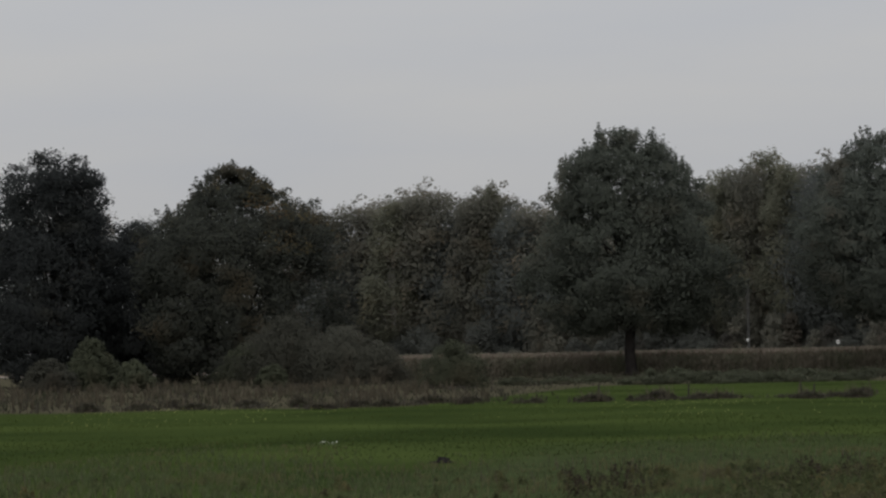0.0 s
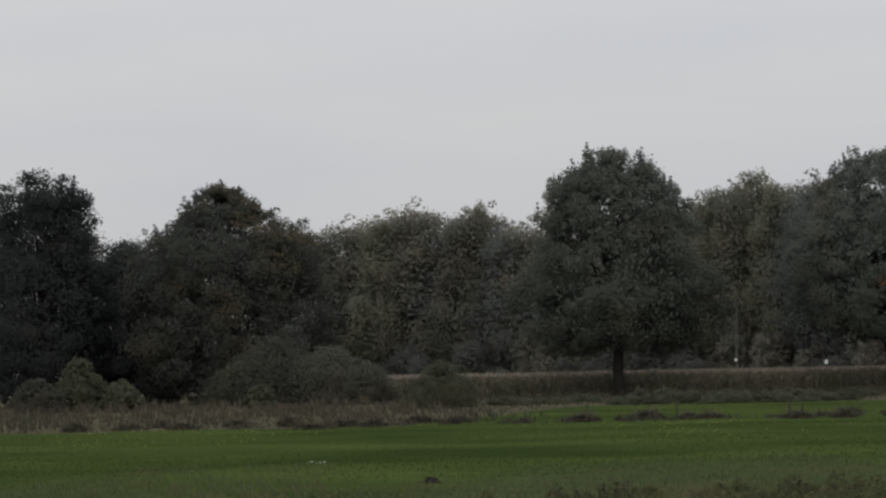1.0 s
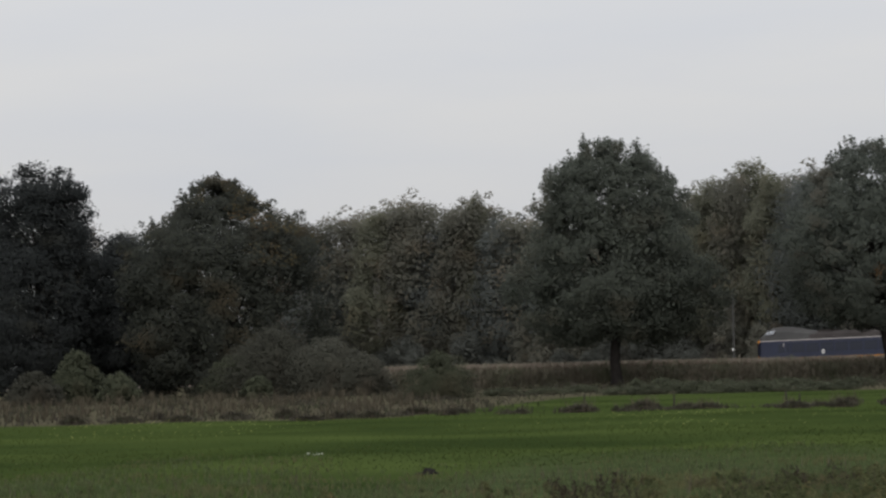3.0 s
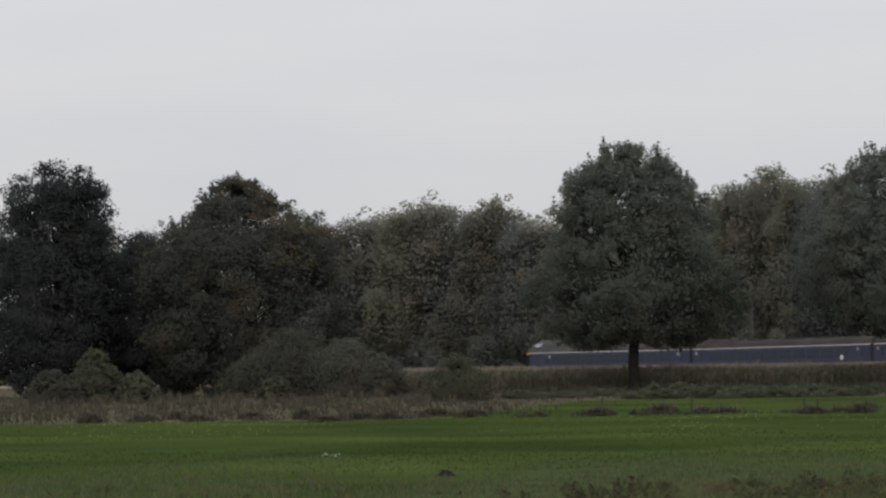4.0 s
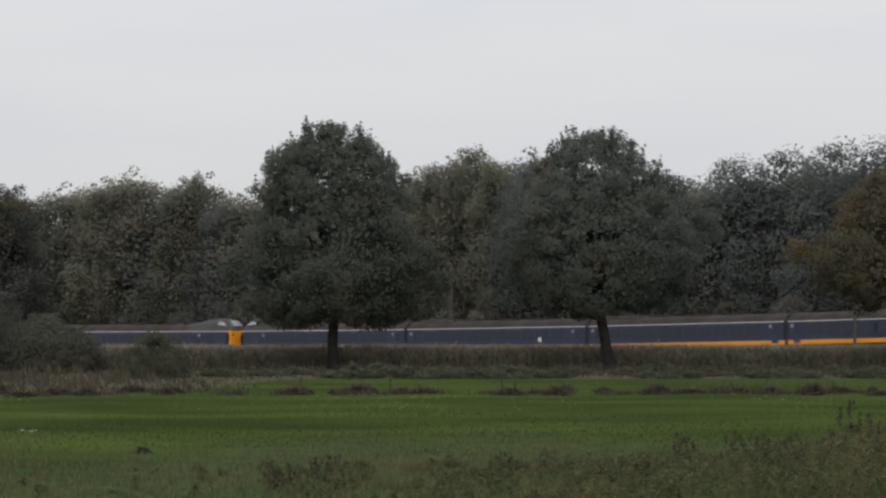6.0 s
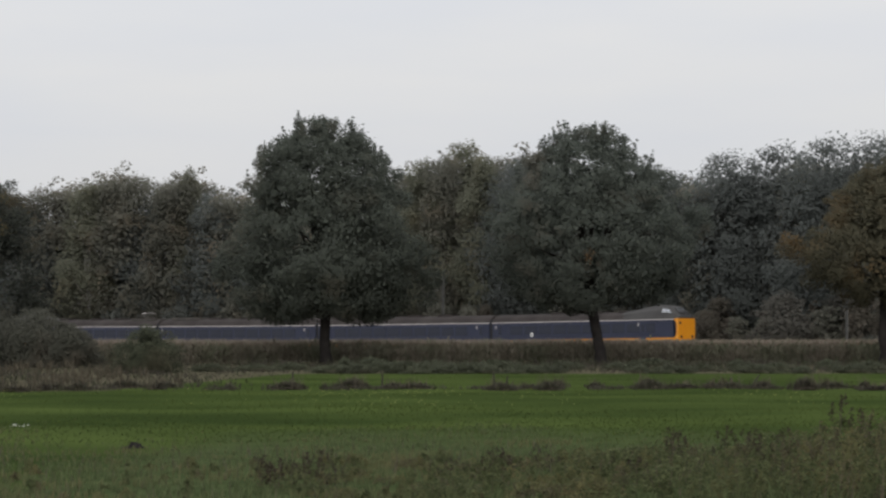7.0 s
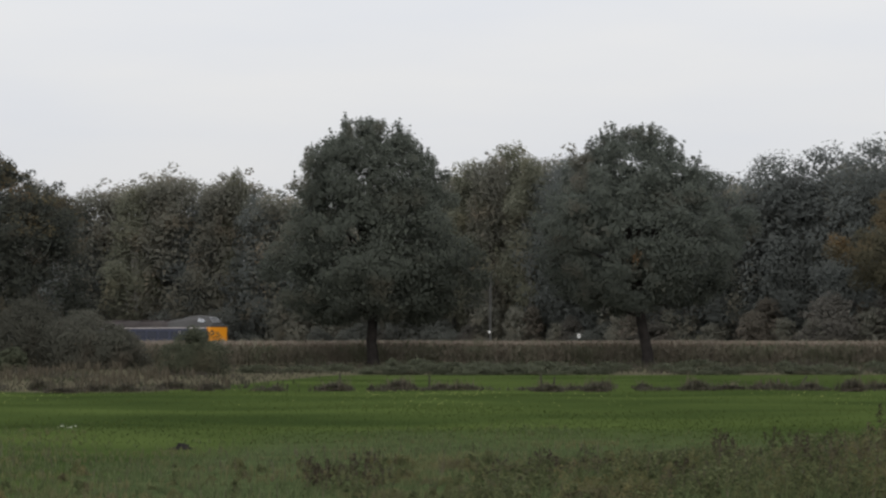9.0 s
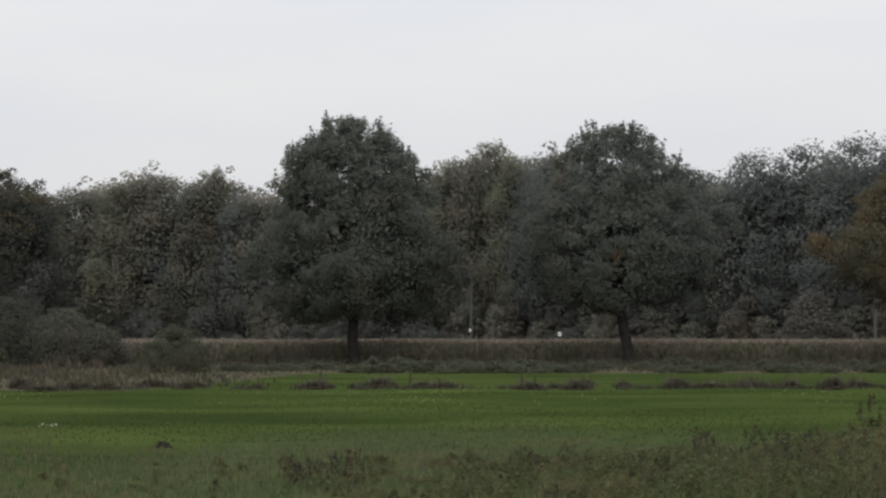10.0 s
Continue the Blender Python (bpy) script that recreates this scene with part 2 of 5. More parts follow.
def ground_material():
    """Mown meadow, a rougher withered margin, and bare field beyond, with patches at two scales."""
    m, n, l = material("meadow_ground")
    place = n.new("ShaderNodeTexCoord")
    sep = n.new("ShaderNodeSeparateXYZ")
    l.new(place.outputs["Object"], sep.inputs[0])
    wide, fine = n.new("ShaderNodeTexNoise"), n.new("ShaderNodeTexNoise")
    wide.inputs["Scale"].default_value, wide.inputs["Detail"].default_value = 0.08, 5.0
    fine.inputs["Scale"].default_value, fine.inputs["Detail"].default_value = 1.3, 6.0
    l.new(place.outputs["Object"], wide.inputs["Vector"])
    l.new(place.outputs["Object"], fine.inputs["Vector"])
    mow = ramped(n, [(0.36, (0.023, 0.035, 0.011)), (0.66, (0.047, 0.065, 0.019))])
    l.new(wide.outputs["Fac"], mow.inputs[0])
    rough = ramped(n, [(0.35, (0.044, 0.042, 0.028)), (0.7, (0.092, 0.082, 0.054))])
    l.new(fine.outputs["Fac"], rough.inputs[0])
    west_side = n.new("ShaderNodeMapRange")
    west_side.inputs["From Min"].default_value, west_side.inputs["From Max"].default_value = -2.0, -9.0
    west_side.inputs["To Max"].default_value = 74.0
    l.new(sep.outputs["X"], west_side.inputs["Value"])
    shifted = n.new("ShaderNodeMath")
    l.new(sep.outputs["Y"], shifted.inputs[0])
    l.new(west_side.outputs[0], shifted.inputs[1])
    edge = n.new("ShaderNodeMath")
    edge.operation = "MULTIPLY_ADD"
    edge.inputs[1].default_value = 12.0
    l.new(wide.outputs["Fac"], edge.inputs[0])
    l.new(shifted.outputs[0], edge.inputs[2])
    zone = n.new("ShaderNodeMapRange")
    zone.inputs["From Min"].default_value, zone.inputs["From Max"].default_value = 240.0, 246.0
    l.new(edge.outputs[0], zone.inputs["Value"])
    near_mix = n.new("ShaderNodeMix")
    near_mix.data_type = "RGBA"
    bank = n.new("ShaderNodeMapRange")
    bank.inputs["From Min"].default_value, bank.inputs["From Max"].default_value = 104.0, 84.0
    l.new(edge.outputs[0], bank.inputs["Value"])
    unmown = ramped(n, [(0.35, (0.029, 0.040, 0.017)), (0.65, (0.049, 0.063, 0.027))])
    l.new(fine.outputs["Fac"], unmown.inputs[0])
    l.new(bank.outputs[0], near_mix.inputs["Factor"])
    l.new(mow.outputs[0], near_mix.inputs["A"])
    l.new(unmown.outputs[0], near_mix.inputs["B"])
    mix = n.new("ShaderNodeMix")
    mix.data_type = "RGBA"
    l.new(zone.outputs[0], mix.inputs["Factor"])
    l.new(near_mix.outputs["Result"], mix.inputs["A"])
    l.new(rough.outputs[0], mix.inputs["B"])
    bsdf = n.new("ShaderNodeBsdfPrincipled")
    bsdf.inputs["Roughness"].default_value, bsdf.inputs["Specular IOR Level"].default_value = 1.0, 0.0
    l.new(mix.outputs["Result"], bsdf.inputs["Base Color"])
    bp = n.new("ShaderNodeBump")
    bp.inputs["Strength"].default_value, bp.inputs["Distance"].default_value = 0.6, 0.1
    l.new(fine.outputs["Fac"], bp.inputs["Height"])
    l.new(bp.outputs[0], bsdf.inputs["Normal"])
    l.new(bsdf.outputs[0], n.new("ShaderNodeOutputMaterial").inputs["Surface"])
    return m


# ---- mesh helpers ----
def spot(bearing, dist):
    """The place on the plain at a bearing in thousandths east of the northward line, dist metres north of the tripod."""
    return bearing * dist / 1000.0, dist


def mesh_of(name, verts, faces, mats, index=None, smooth=False):
    me = bpy.data.meshes.new(name)
    verts = np.asarray(verts, dtype=np.float32)
    faces = np.asarray(faces, dtype=np.int32)
    nf, k = faces.shape
    me.vertices.add(len(verts))
    me.vertices.foreach_set("co", verts.ravel())
    me.loops.add(nf * k)
    me.loops.foreach_set("vertex_index", faces.ravel())
    me.polygons.add(nf)
    me.polygons.foreach_set("loop_start", np.arange(0, nf * k, k, dtype=np.int32))
    if index is not None:
        me.polygons.foreach_set("material_index", np.asarray(index, dtype=np.int32))
    if smooth:
        me.polygons.foreach_set("use_smooth", np.ones(nf, dtype=bool))
    for m in (mats if isinstance(mats, (list, tuple)) else [mats]):
        me.materials.append(m)
    me.update(calc_edges=True)
    return me


def child(name, me, parent, label=""):
    ob = new(name, me)
    ob.parent = parent
    return tagged(ob, label)


def part(name, bm, mat, parent, label=""):
    me = bpy.data.meshes.new(name)
    bm.to_mesh(me)
    bm.free()
    me.materials.append(mat)
    return child(name, me, parent, label)


def box(bm, x0, x1, y0, y1, z0, z1, bevel=0.0):
    got = bmesh.ops.create_cube(bm, size=1.0)["verts"]
    bmesh.ops.transform(bm, verts=got, matrix=Matrix.LocRotScale(((x0 + x1) / 2, (y0 + y1) / 2, (z0 + z1) / 2), None, (x1 - x0, y1 - y0, z1 - z0)))
    if bevel:
        bmesh.ops.bevel(bm, geom=list({e for v in got for e in v.link_edges}), offset=bevel, segments=2, affect="EDGES")
    return bm


def rod(bm, a, b, r0, r1=None, sides=10):
    a, b = Vector(a), Vector(b)
    got = bmesh.ops.create_cone(bm, cap_ends=True, segments=sides, radius1=r0, radius2=r0 if r1 is None else r1, depth=(b - a).length)["verts"]
    bmesh.ops.transform(bm, verts=got, matrix=Matrix.Translation((a + b) / 2) @ (b - a).to_track_quat("Z", "Y").to_matrix().to_4x4())
    return bm


def unit(rng, n):
    v = rng.normal(size=(n, 3))
    return v / np.linalg.norm(v, axis=1, keepdims=True)


def leaf_faces(rng, centres, normals, size, slim=0.62, toward=None):
    """Leaves facing roughly along their normals: folded diamonds, or pointed sprays where they belong to a crown."""
    n = len(centres)
    nr = normals + 0.75 * rng.normal(size=(n, 3))
    nr /= np.linalg.norm(nr, axis=1, keepdims=True)
    if toward is not None:  # upper faces look out of the crown
        nr *= np.where((nr * toward).sum(axis=1) < 0, -1.0, 1.0)[:, None]
    a = np.cross(nr, unit(rng, n))
    a /= np.linalg.norm(a, axis=1, keepdims=True)
    b = np.cross(nr, a)
    s = (size * rng.uniform(0.6, 1.4, n))[:, None]
    if toward is not None:
        v = np.stack([centres - a * s * 0.8 + b * s * slim, centres - a * s * 0.8 - b * s * slim, centres + a * s * 1.2], axis=1).reshape(-1, 3)
        return v, np.arange(3 * n).reshape(-1, 3), np.repeat(nr, 3, axis=0)
    fold = nr * s * 0.22
    v = np.stack([centres - a * s, centres + b * s * slim + fold, centres + a * s, centres - b * s * slim + fold], axis=1).reshape(-1, 3)
    base = np.arange(n)[:, None] * 4
    f = np.concatenate([base + [0, 2, 1], base + [0, 3, 2]], axis=1).reshape(-1, 3)
    return v, f


def tubes(paths, sides=7):
    """Tapered limbs: each path is a list of (point, radius)."""
    V, Fc, o = [], [], 0
    ang = np.linspace(0, 2 * np.pi, sides, endpoint=False)
    for path in paths:
        pts = np.array([p for p, _ in path], dtype=float)
        k = len(pts)
        for i in range(k):
            d = pts[min(i + 1, k - 1)] - pts[max(i - 1, 0)]
            d /= np.linalg.norm(d) + 1e-9
            u = np.cross(d, (0.3, 1, 0.1))
            u /= np.linalg.norm(u)
            w = np.cross(d, u)
            V.append(pts[i] + path[i][1] * (np.cos(ang)[:, None] * u + np.sin(ang)[:, None] * w))
        for i in range(k - 1):
            for j in range(sides):
                q = o + i * sides
                Fc.append((q + j, q + (j + 1) % sides, q + sides + (j + 1) % sides, q + sides + j))
        o += k * sides
    return np.concatenate(V), np.array(Fc)


def crown_points(rng, height, base, profile, clumps, per, clump_r, squash=0.8, tufts=0, spires=0):
    """Leaf clumps through a crown whose half-width follows profile (share of the crown's height, metres)."""
    ps, rs = zip(*profile)
    zz = np.linspace(0, 1, 60)
    w = np.interp(zz, ps, rs) + 0.4
    f = rng.choice(zz, size=clumps, p=w / w.sum()) + rng.uniform(-0.01, 0.01, clumps)
    f = np.clip(f, 0, 1)
    az = rng.uniform(0, 2 * np.pi, clumps)
    lobe = 1 + 0.16 * np.sin(3 * az + rng.uniform(0, 6)) + 0.09 * np.sin(5 * az + 9 * f + rng.uniform(0, 6))
    rr = np.interp(f, ps, rs) * lobe * (0.18 + 0.82 * rng.uniform(0, 1, clumps) ** 0.45)
    rr = np.maximum(rr - clump_r * 0.45, 0)
    c = np.stack([rr * np.cos(az), rr * np.sin(az), base + f * (height - base - clump_r * 0.6)], axis=1)
    cr = clump_r * rng.uniform(0.6, 1.35, clumps)
    if tufts:
        a2 = rng.uniform(0, 2 * np.pi, tufts)
        f2 = rng.uniform(0.55, 1.0, tufts)
        r2 = np.interp(f2, ps, rs) * (rng.uniform(0.75, 1.1, tufts) if clump_r < 1.05 else rng.uniform(0.6, 0.86, tufts))
        top = np.stack([r2 * np.cos(a2), r2 * np.sin(a2), base + f2 * (height - base) + (rng.uniform(-0.5, 0.35, tufts) if clump_r < 1.05 else rng.uniform(-0.9, -0.2, tufts)) * min(clump_r, 1.0)], axis=1)
        c, cr = np.concatenate([c, top]), np.concatenate([cr, np.minimum(clump_r * 0.45, 0.45) * rng.uniform(0.6, 1.3, tufts)])
    for _ in range(spires):  # leading shoots that stand up out of the outline
        f3, a3 = rng.uniform(0.62, 0.965), rng.uniform(0, 2 * np.pi)
        r3 = np.interp(f3, ps, rs) * rng.uniform(0.72, 0.95)
        k3 = np.arange(6)
        z3 = base + f3 * (height - base) - 0.6 + k3 * rng.uniform(0.22, 0.36)
        col = np.stack([r3 * np.cos(a3) + 0.05 * k3 * np.cos(a3) + rng.normal(size=6) * 0.06, r3 * np.sin(a3) + rng.normal(size=6) * 0.06, z3], axis=1)
        c, cr = np.concatenate([c, col]), np.concatenate([cr, 0.40 - 0.055 * k3])
    n = (per * (cr / clump_r) ** 2).astype(int) + 3
    idx = np.repeat(np.arange(len(c)), n)
    d = unit(rng, len(idx))
    rad = cr[idx] * rng.uniform(0.25, 1.0, len(idx)) ** 0.5 * rng.uniform(0.85, 1.2, len(idx))
    p = c[idx] + d * rad[:, None] * (1, 1, squash)
    out = p - np.array([0, 0, base + 0.35 * (height - base)])
    out /= np.linalg.norm(out, axis=1, keepdims=True) + 1e-6
    return c, p, d * 0.7 + out * 0.3 + np.array([0, 0, 0.35])


def tree(name, seed, height, base, profile, clumps, per, clump_r, leaf, mat, bark, trunk_r, lean=(0.0, 0.0), squash=0.8, tufts=0, limbs=14, aside=0.0, inner_sprays=15, spires=0, label="", category="tree", group=""):
    rng = np.random.default_rng(seed)
    ob = new(name)
    c, p, nr = crown_points(rng, height, base, profile, clumps, per, clump_r, squash, tufts, spires)
    lx, ly = lean
    fork = base + 0.22 * (height - base)
    bend = lambda z: np.array([lx * min(z / fork, 1.3), ly * min(z / fork, 1.3), z])
    levels = [0.0, 0.35, 1.0, 2.0, fork * 0.5 + 1, fork, base + 0.5 * (height - base), base + 0.8 * (height - base)]
    widths = [1.6, 1.25, 1.05, 1.0, 0.92, 0.8, 0.42, 0.12]
    if fork < 3.2:
        levels, widths = [0.0, fork * 0.5, fork, base + 0.5 * (height - base)], [1.3, 1.0, 0.8, 0.3]
    wob = lambda: rng.normal(size=3) * np.array([0.06, 0.06, 0]) * trunk_r * 4
    shift = bend(fork) * (1, 1, 0) + np.array([aside, 0, 0])
    paths = [[(bend(z) + (wob() if z > 0 else 0), trunk_r * k) for z, k in zip(levels, widths)]]
    far = [q for q in rng.permutation(len(c)) if c[q][2] > base * 0.9 and q < clumps][:limbs]
    for q in far:
        end = c[q] * (0.8, 0.8, 0.96) + shift
        s0 = bend(min(fork * rng.uniform(0.75, 1.25), end[2] * 0.8 + 0.3))
        r0 = trunk_r * rng.uniform(0.25, 0.45)
        mid = s0 * 0.5 + end * 0.5 + np.array([0, 0, 0.08 * np.linalg.norm(end - s0)]) + rng.normal(size=3) * 0.25
        paths.append([(s0, r0), (s0 * 0.75 + mid * 0.25, r0 * 0.9), (mid, r0 * 0.6), (end, r0 * 0.15)])
    V, Fq = tubes(paths, 8)
    child("trunk", mesh_of("trunk", V, Fq, bark, smooth=True), ob)
    # denser sprays inside the crown close the view into it
    core = clumps * inner_sprays
    ps, rs = zip(*profile)
    cf = rng.uniform(0.02, 0.94, core)
    ca = rng.uniform(0, 2 * np.pi, core)
    cr = np.interp(cf, ps, rs) * np.where(rng.uniform(0, 1, core) < 0.25, rng.uniform(0.05, 0.75, core), rng.uniform(0.74, 0.98, core))
    inner = np.stack([cr * np.cos(ca), cr * np.sin(ca), base + cf * (height - base) * 0.96], axis=1)
    face = np.stack([np.cos(ca), np.sin(ca), np.full(core, 0.5)], axis=1)
    def outward(q):
        d = q - np.array([0, 0, base + 0.3 * (height - base)])
        return d / (np.linalg.norm(d, axis=1, keepdims=True) + 1e-6) + np.array([0, 0, 0.15])
    v0, f0, n0 = leaf_faces(rng, p + shift, nr, leaf, 0.62, outward(p))
    v1, f1, n1 = leaf_faces(rng, inner + shift, face * 1.2, leaf * 1.3, 0.7, outward(inner))
    v, f = np.concatenate([v0, v1]), np.concatenate([f0, f1 + len(v0)])
    me = mesh_of("crown", v, f, mat, smooth=True)
    # leaves are shaded as parts of the rounded mass that they make up
    clump_n = np.repeat(np.concatenate([nr, face]), 3, axis=0)
    soft_n = np.concatenate([n0, n1]) * 0.10 + clump_n * 0.32 + np.repeat(np.concatenate([outward(p), outward(inner)]), 3, axis=0) * 0.8
    soft_n /= np.linalg.norm(soft_n, axis=1, keepdims=True)
    me.normals_split_custom_set_from_vertices(soft_n.tolist())
    child("crown", me, ob)
    return tagged(ob, label, category, group)


# ---- the ground ----
def ground_z(x, y):
    x, y = np.asarray(x, float), np.asarray(y, float)
    near = np.clip((190 - y) / 40, 0, 1)
    return near * (0.035 * np.sin(x * 0.55 + 1.2 * np.sin(y * 0.11)) + 0.03 * np.sin(y * 0.23 + x * 0.07))


def build_ground():
    xs = np.concatenate([[-2500, -900, -300, -120], np.arange(-60, 61, 1.0), [120, 300, 900, 2500]])
    ys = np.concatenate([[-1200, -300, -60, 0], np.arange(20, 200, 1.5), np.arange(200, 480, 12.0), [560, 900, 2000, 4000]])
    X, Y = np.meshgrid(xs, ys)
    V = np.stack([X, Y, ground_z(X, Y)], axis=-1).reshape(-1, 3)
    w = len(xs)
    i, j = np.meshgrid(np.arange(w - 1), np.arange(len(ys) - 1))
    q = (j * w + i).ravel()
    ob = new("ground", mesh_of("ground", V, np.stack([q, q + 1, q + w + 1, q + w], axis=1), ground_material(), smooth=True))
    tagged(ob, "flat green autumn meadow running out to a rough withered margin", "ground", kind="structure")


build_ground()

# ---- the railway: a straight line that comes nearer eastward ----
ALONG = Vector((0.6943, -0.7197, 0.0))
AWAY = Vector((0.7197, 0.6943, 0.0))
NEAR_SIDE = Vector((-66.74, 498.28, 0.0))
CENTRE = NEAR_SIDE + AWAY * 1.45
HEADING = math.degrees(math.atan2(ALONG.y, ALONG.x))
SPEED = 39.154


def rail_z(u):
    if u < 70:
        return 0.25
    if u < 165:
        return 0.25 + 0.0001 * (u - 70) ** 2
    return 1.1525 + 0.019 * (min(u, 220) - 165)


def on_track(u, off=0.0, z=0.0):
    p = CENTRE + ALONG * u + AWAY * off
    return Vector((p.x, p.y, rail_z(u) + z))


def line_dist(bearing):
    """How far north the line crosses a bearing."""
    k = bearing / 1000
    return 498.28 - 0.7197 * (498.28 * k + 66.74) / (0.6943 + 0.7197 * k)


def strip(name, section, mat, u0, u1, step, label, category, parent=None):
    """A profile of (offset, height above the rail or None for the plain) swept along the line."""
    us = np.arange(u0, u1 + step, step)
    V = []
    for u in us:
        for off, z in section:
            p = on_track(u, off, 0.0 if z is None else z)
            V.append((p.x, p.y, -0.05 if z is None else p.z))
    k = len(section)
    Fq = [(i * k + j, i * k + j + 1, (i + 1) * k + j + 1, (i + 1) * k + j) for i in range(len(us) - 1) for j in range(k - 1)]
    me = mesh_of(name, V, Fq, mat)
    if parent:
        return child(name, me, parent, label)
    return tagged(new(name, me), label, category, kind="structure")


def build_track():
    strip("railway_bank", [(-5.5, None), (-2.6, -0.45), (2.6, -0.45), (5.5, None)], STRAW, -260, 480, 10, "low grassy bank that carries the single railway line", "embankment")
    strip("ballast_bed", [(-2.5, -0.44), (-1.7, -0.17), (1.7, -0.17), (2.5, -0.44)], BALLAST, -260, 480, 10, "grey stone ballast under the rails", "ballast")
    for off in (-0.7525, 0.7525):
        strip("rail", [(off - 0.07, -0.165), (off - 0.035, 0.0), (off + 0.035, 0.0), (off + 0.07, -0.165)], STEEL, -260, 480, 10, "rusty steel rail with a worn bright head", "rail")


build_track()


def catenary_mast(u, side, plate=False):
    """side: 1 beyond the line, -1 before it; the bracket reaches over the rails."""
    ob = new("catenary_mast")
    ob.matrix_world = pose(*on_track(u, 3.1 * side, -0.55), 0, 0, HEADING + (180 if side > 0 else 0))
    bm = bmesh.new()
    box(bm, -0.11, -0.095, -0.1, 0.1, 0, 9.1)
    box(bm, 0.095, 0.11, -0.1, 0.1, 0, 9.1)
    box(bm, -0.094, 0.094, -0.012, 0.012, 0, 9.1)
    part("post", bm, MAST, ob)
    bm = bmesh.new()
    rod(bm, (0, 0.1, 6.4), (0, 3.1, 6.9), 0.03)
    rod(bm, (0, 0.1, 7.7), (0, 3.0, 7.0), 0.03)
    part("bracket", bm, MAST, ob)
    for z in (6.45, 7.6):
        bm = bmesh.new()
        for k in range(4):
            rod(bm, (0, 0.16 + 0.07 * k, z), (0, 0.2 + 0.07 * k, z), 0.075)
        part("insulator", bm, UNDER, ob, "ribbed brown insulator")
    bm = bmesh.new()
    box(bm, -0.35, 0.35, -0.35, 0.35, -0.3, 0.35, 0.03)
    part("footing", bm, BALLAST, ob)
    if plate:
        bm = bmesh.new()
        box(bm, -0.17, 0.17, 0.11, 0.14, 2.95, 3.22, 0.02)
        part("plate", bm, WHITE, ob, "small white plate")
    return tagged(ob, "slim grey steel catenary mast beside the railway", "mast", "catenary masts")


def line_sign(u, off, top, r, name, label):
    ob = new(name)
    ob.matrix_world = pose(*on_track(u, off, -0.55), 0, 0, 12)
    bm = bmesh.new()
    rod(bm, (0, 0, -0.2), (0, 0, top), 0.035)
    part("post", bm, MAST, ob)
    bm = bmesh.new()
    rod(bm, (0, -0.07, top - r * 1.2), (0, -0.04, top - r * 1.2), r, sides=24)
    bmesh.ops.scale(bm, vec=(1, 1, 1.3), verts=bm.verts, space=Matrix.Translation((0, 0, -(top - r * 1.2))))
    part("disc", bm, WHITE, ob, "white oval disc")
    bm = bmesh.new()
    rod(bm, (0, -0.076, top - r * 1.2), (0, -0.071, top - r * 1.2), r * 0.45, sides=16)
    part("mark", bm, UNDER, ob, "small dark mark")
    return tagged(ob, label, "sign")


catenary_mast(110.1, 1, plate=True)
catenary_mast(170.6, -1)
line_sign(129.2, -3.3, 2.68, 0.18, "line_sign", "white oval line sign on a post beside the railway")
line_sign(138.0, -3.3, 2.45, 0.16, "line_sign", "small white line marker on a post beside the railway")


# ---- the train: a three-car and a four-car unit, nose to nose ----
ROUND = [(-1.45, 0.95), (-1.45, 1.42), (-1.45, 3.2), (-1.38, 3.36), (-1.12, 3.74), (-0.55, 4.00), (0.0, 4.07), (0.55, 4.00), (1.12, 3.74), (1.38, 3.36), (1.45, 3.2), (1.45, 1.42), (1.45, 0.95)]


def shell(name, section, x0, x1, mat, parent, label="", caps=True, taper=None):
    """A profile of (y, z) run from x0 to x1, with its ends closed; taper: half-width factors along the run."""
    runs = taper or [(x0, 1.0), (x1, 1.0)]
    bm = bmesh.new()
    rings = [[bm.verts.new((x, y * k, z)) for y, z in section] for x, k in runs]
    for a, b in zip(rings, rings[1:]):
        for i in range(len(section)):
            j = (i + 1) % len(section)
            bm.faces.new((a[i], a[j], b[j], b[i]))
    if caps:
        bm.faces.new(rings[0])
        bm.faces.new(rings[-1][::-1])
    bmesh.ops.recalc_face_normals(bm, faces=bm.faces)
    return part(name, bm, mat, parent, label)


def bogie(parent, x):
    bm = bmesh.new()
    for y in (-1.0, 1.0):
        box(bm, x - 1.7, x + 1.7, y - 0.09, y + 0.09, 0.42, 0.72, 0.03)
    box(bm, x - 0.3, x + 0.3, -1.0, 1.0, 0.5, 0.75)
    b = part("bogie", bm, UNDER, parent)
    for dx in (-1.25, 1.25):
        bm = bmesh.new()
        for y in (-0.75, 0.75):
            rod(bm, (x + dx, y - 0.065, 0.46), (x + dx, y + 0.065, 0.46), 0.46, sides=20)
        rod(bm, (x + dx, -0.75, 0.46), (x + dx, 0.75, 0.46), 0.08)
        part("wheelset", bm, STEEL, b)


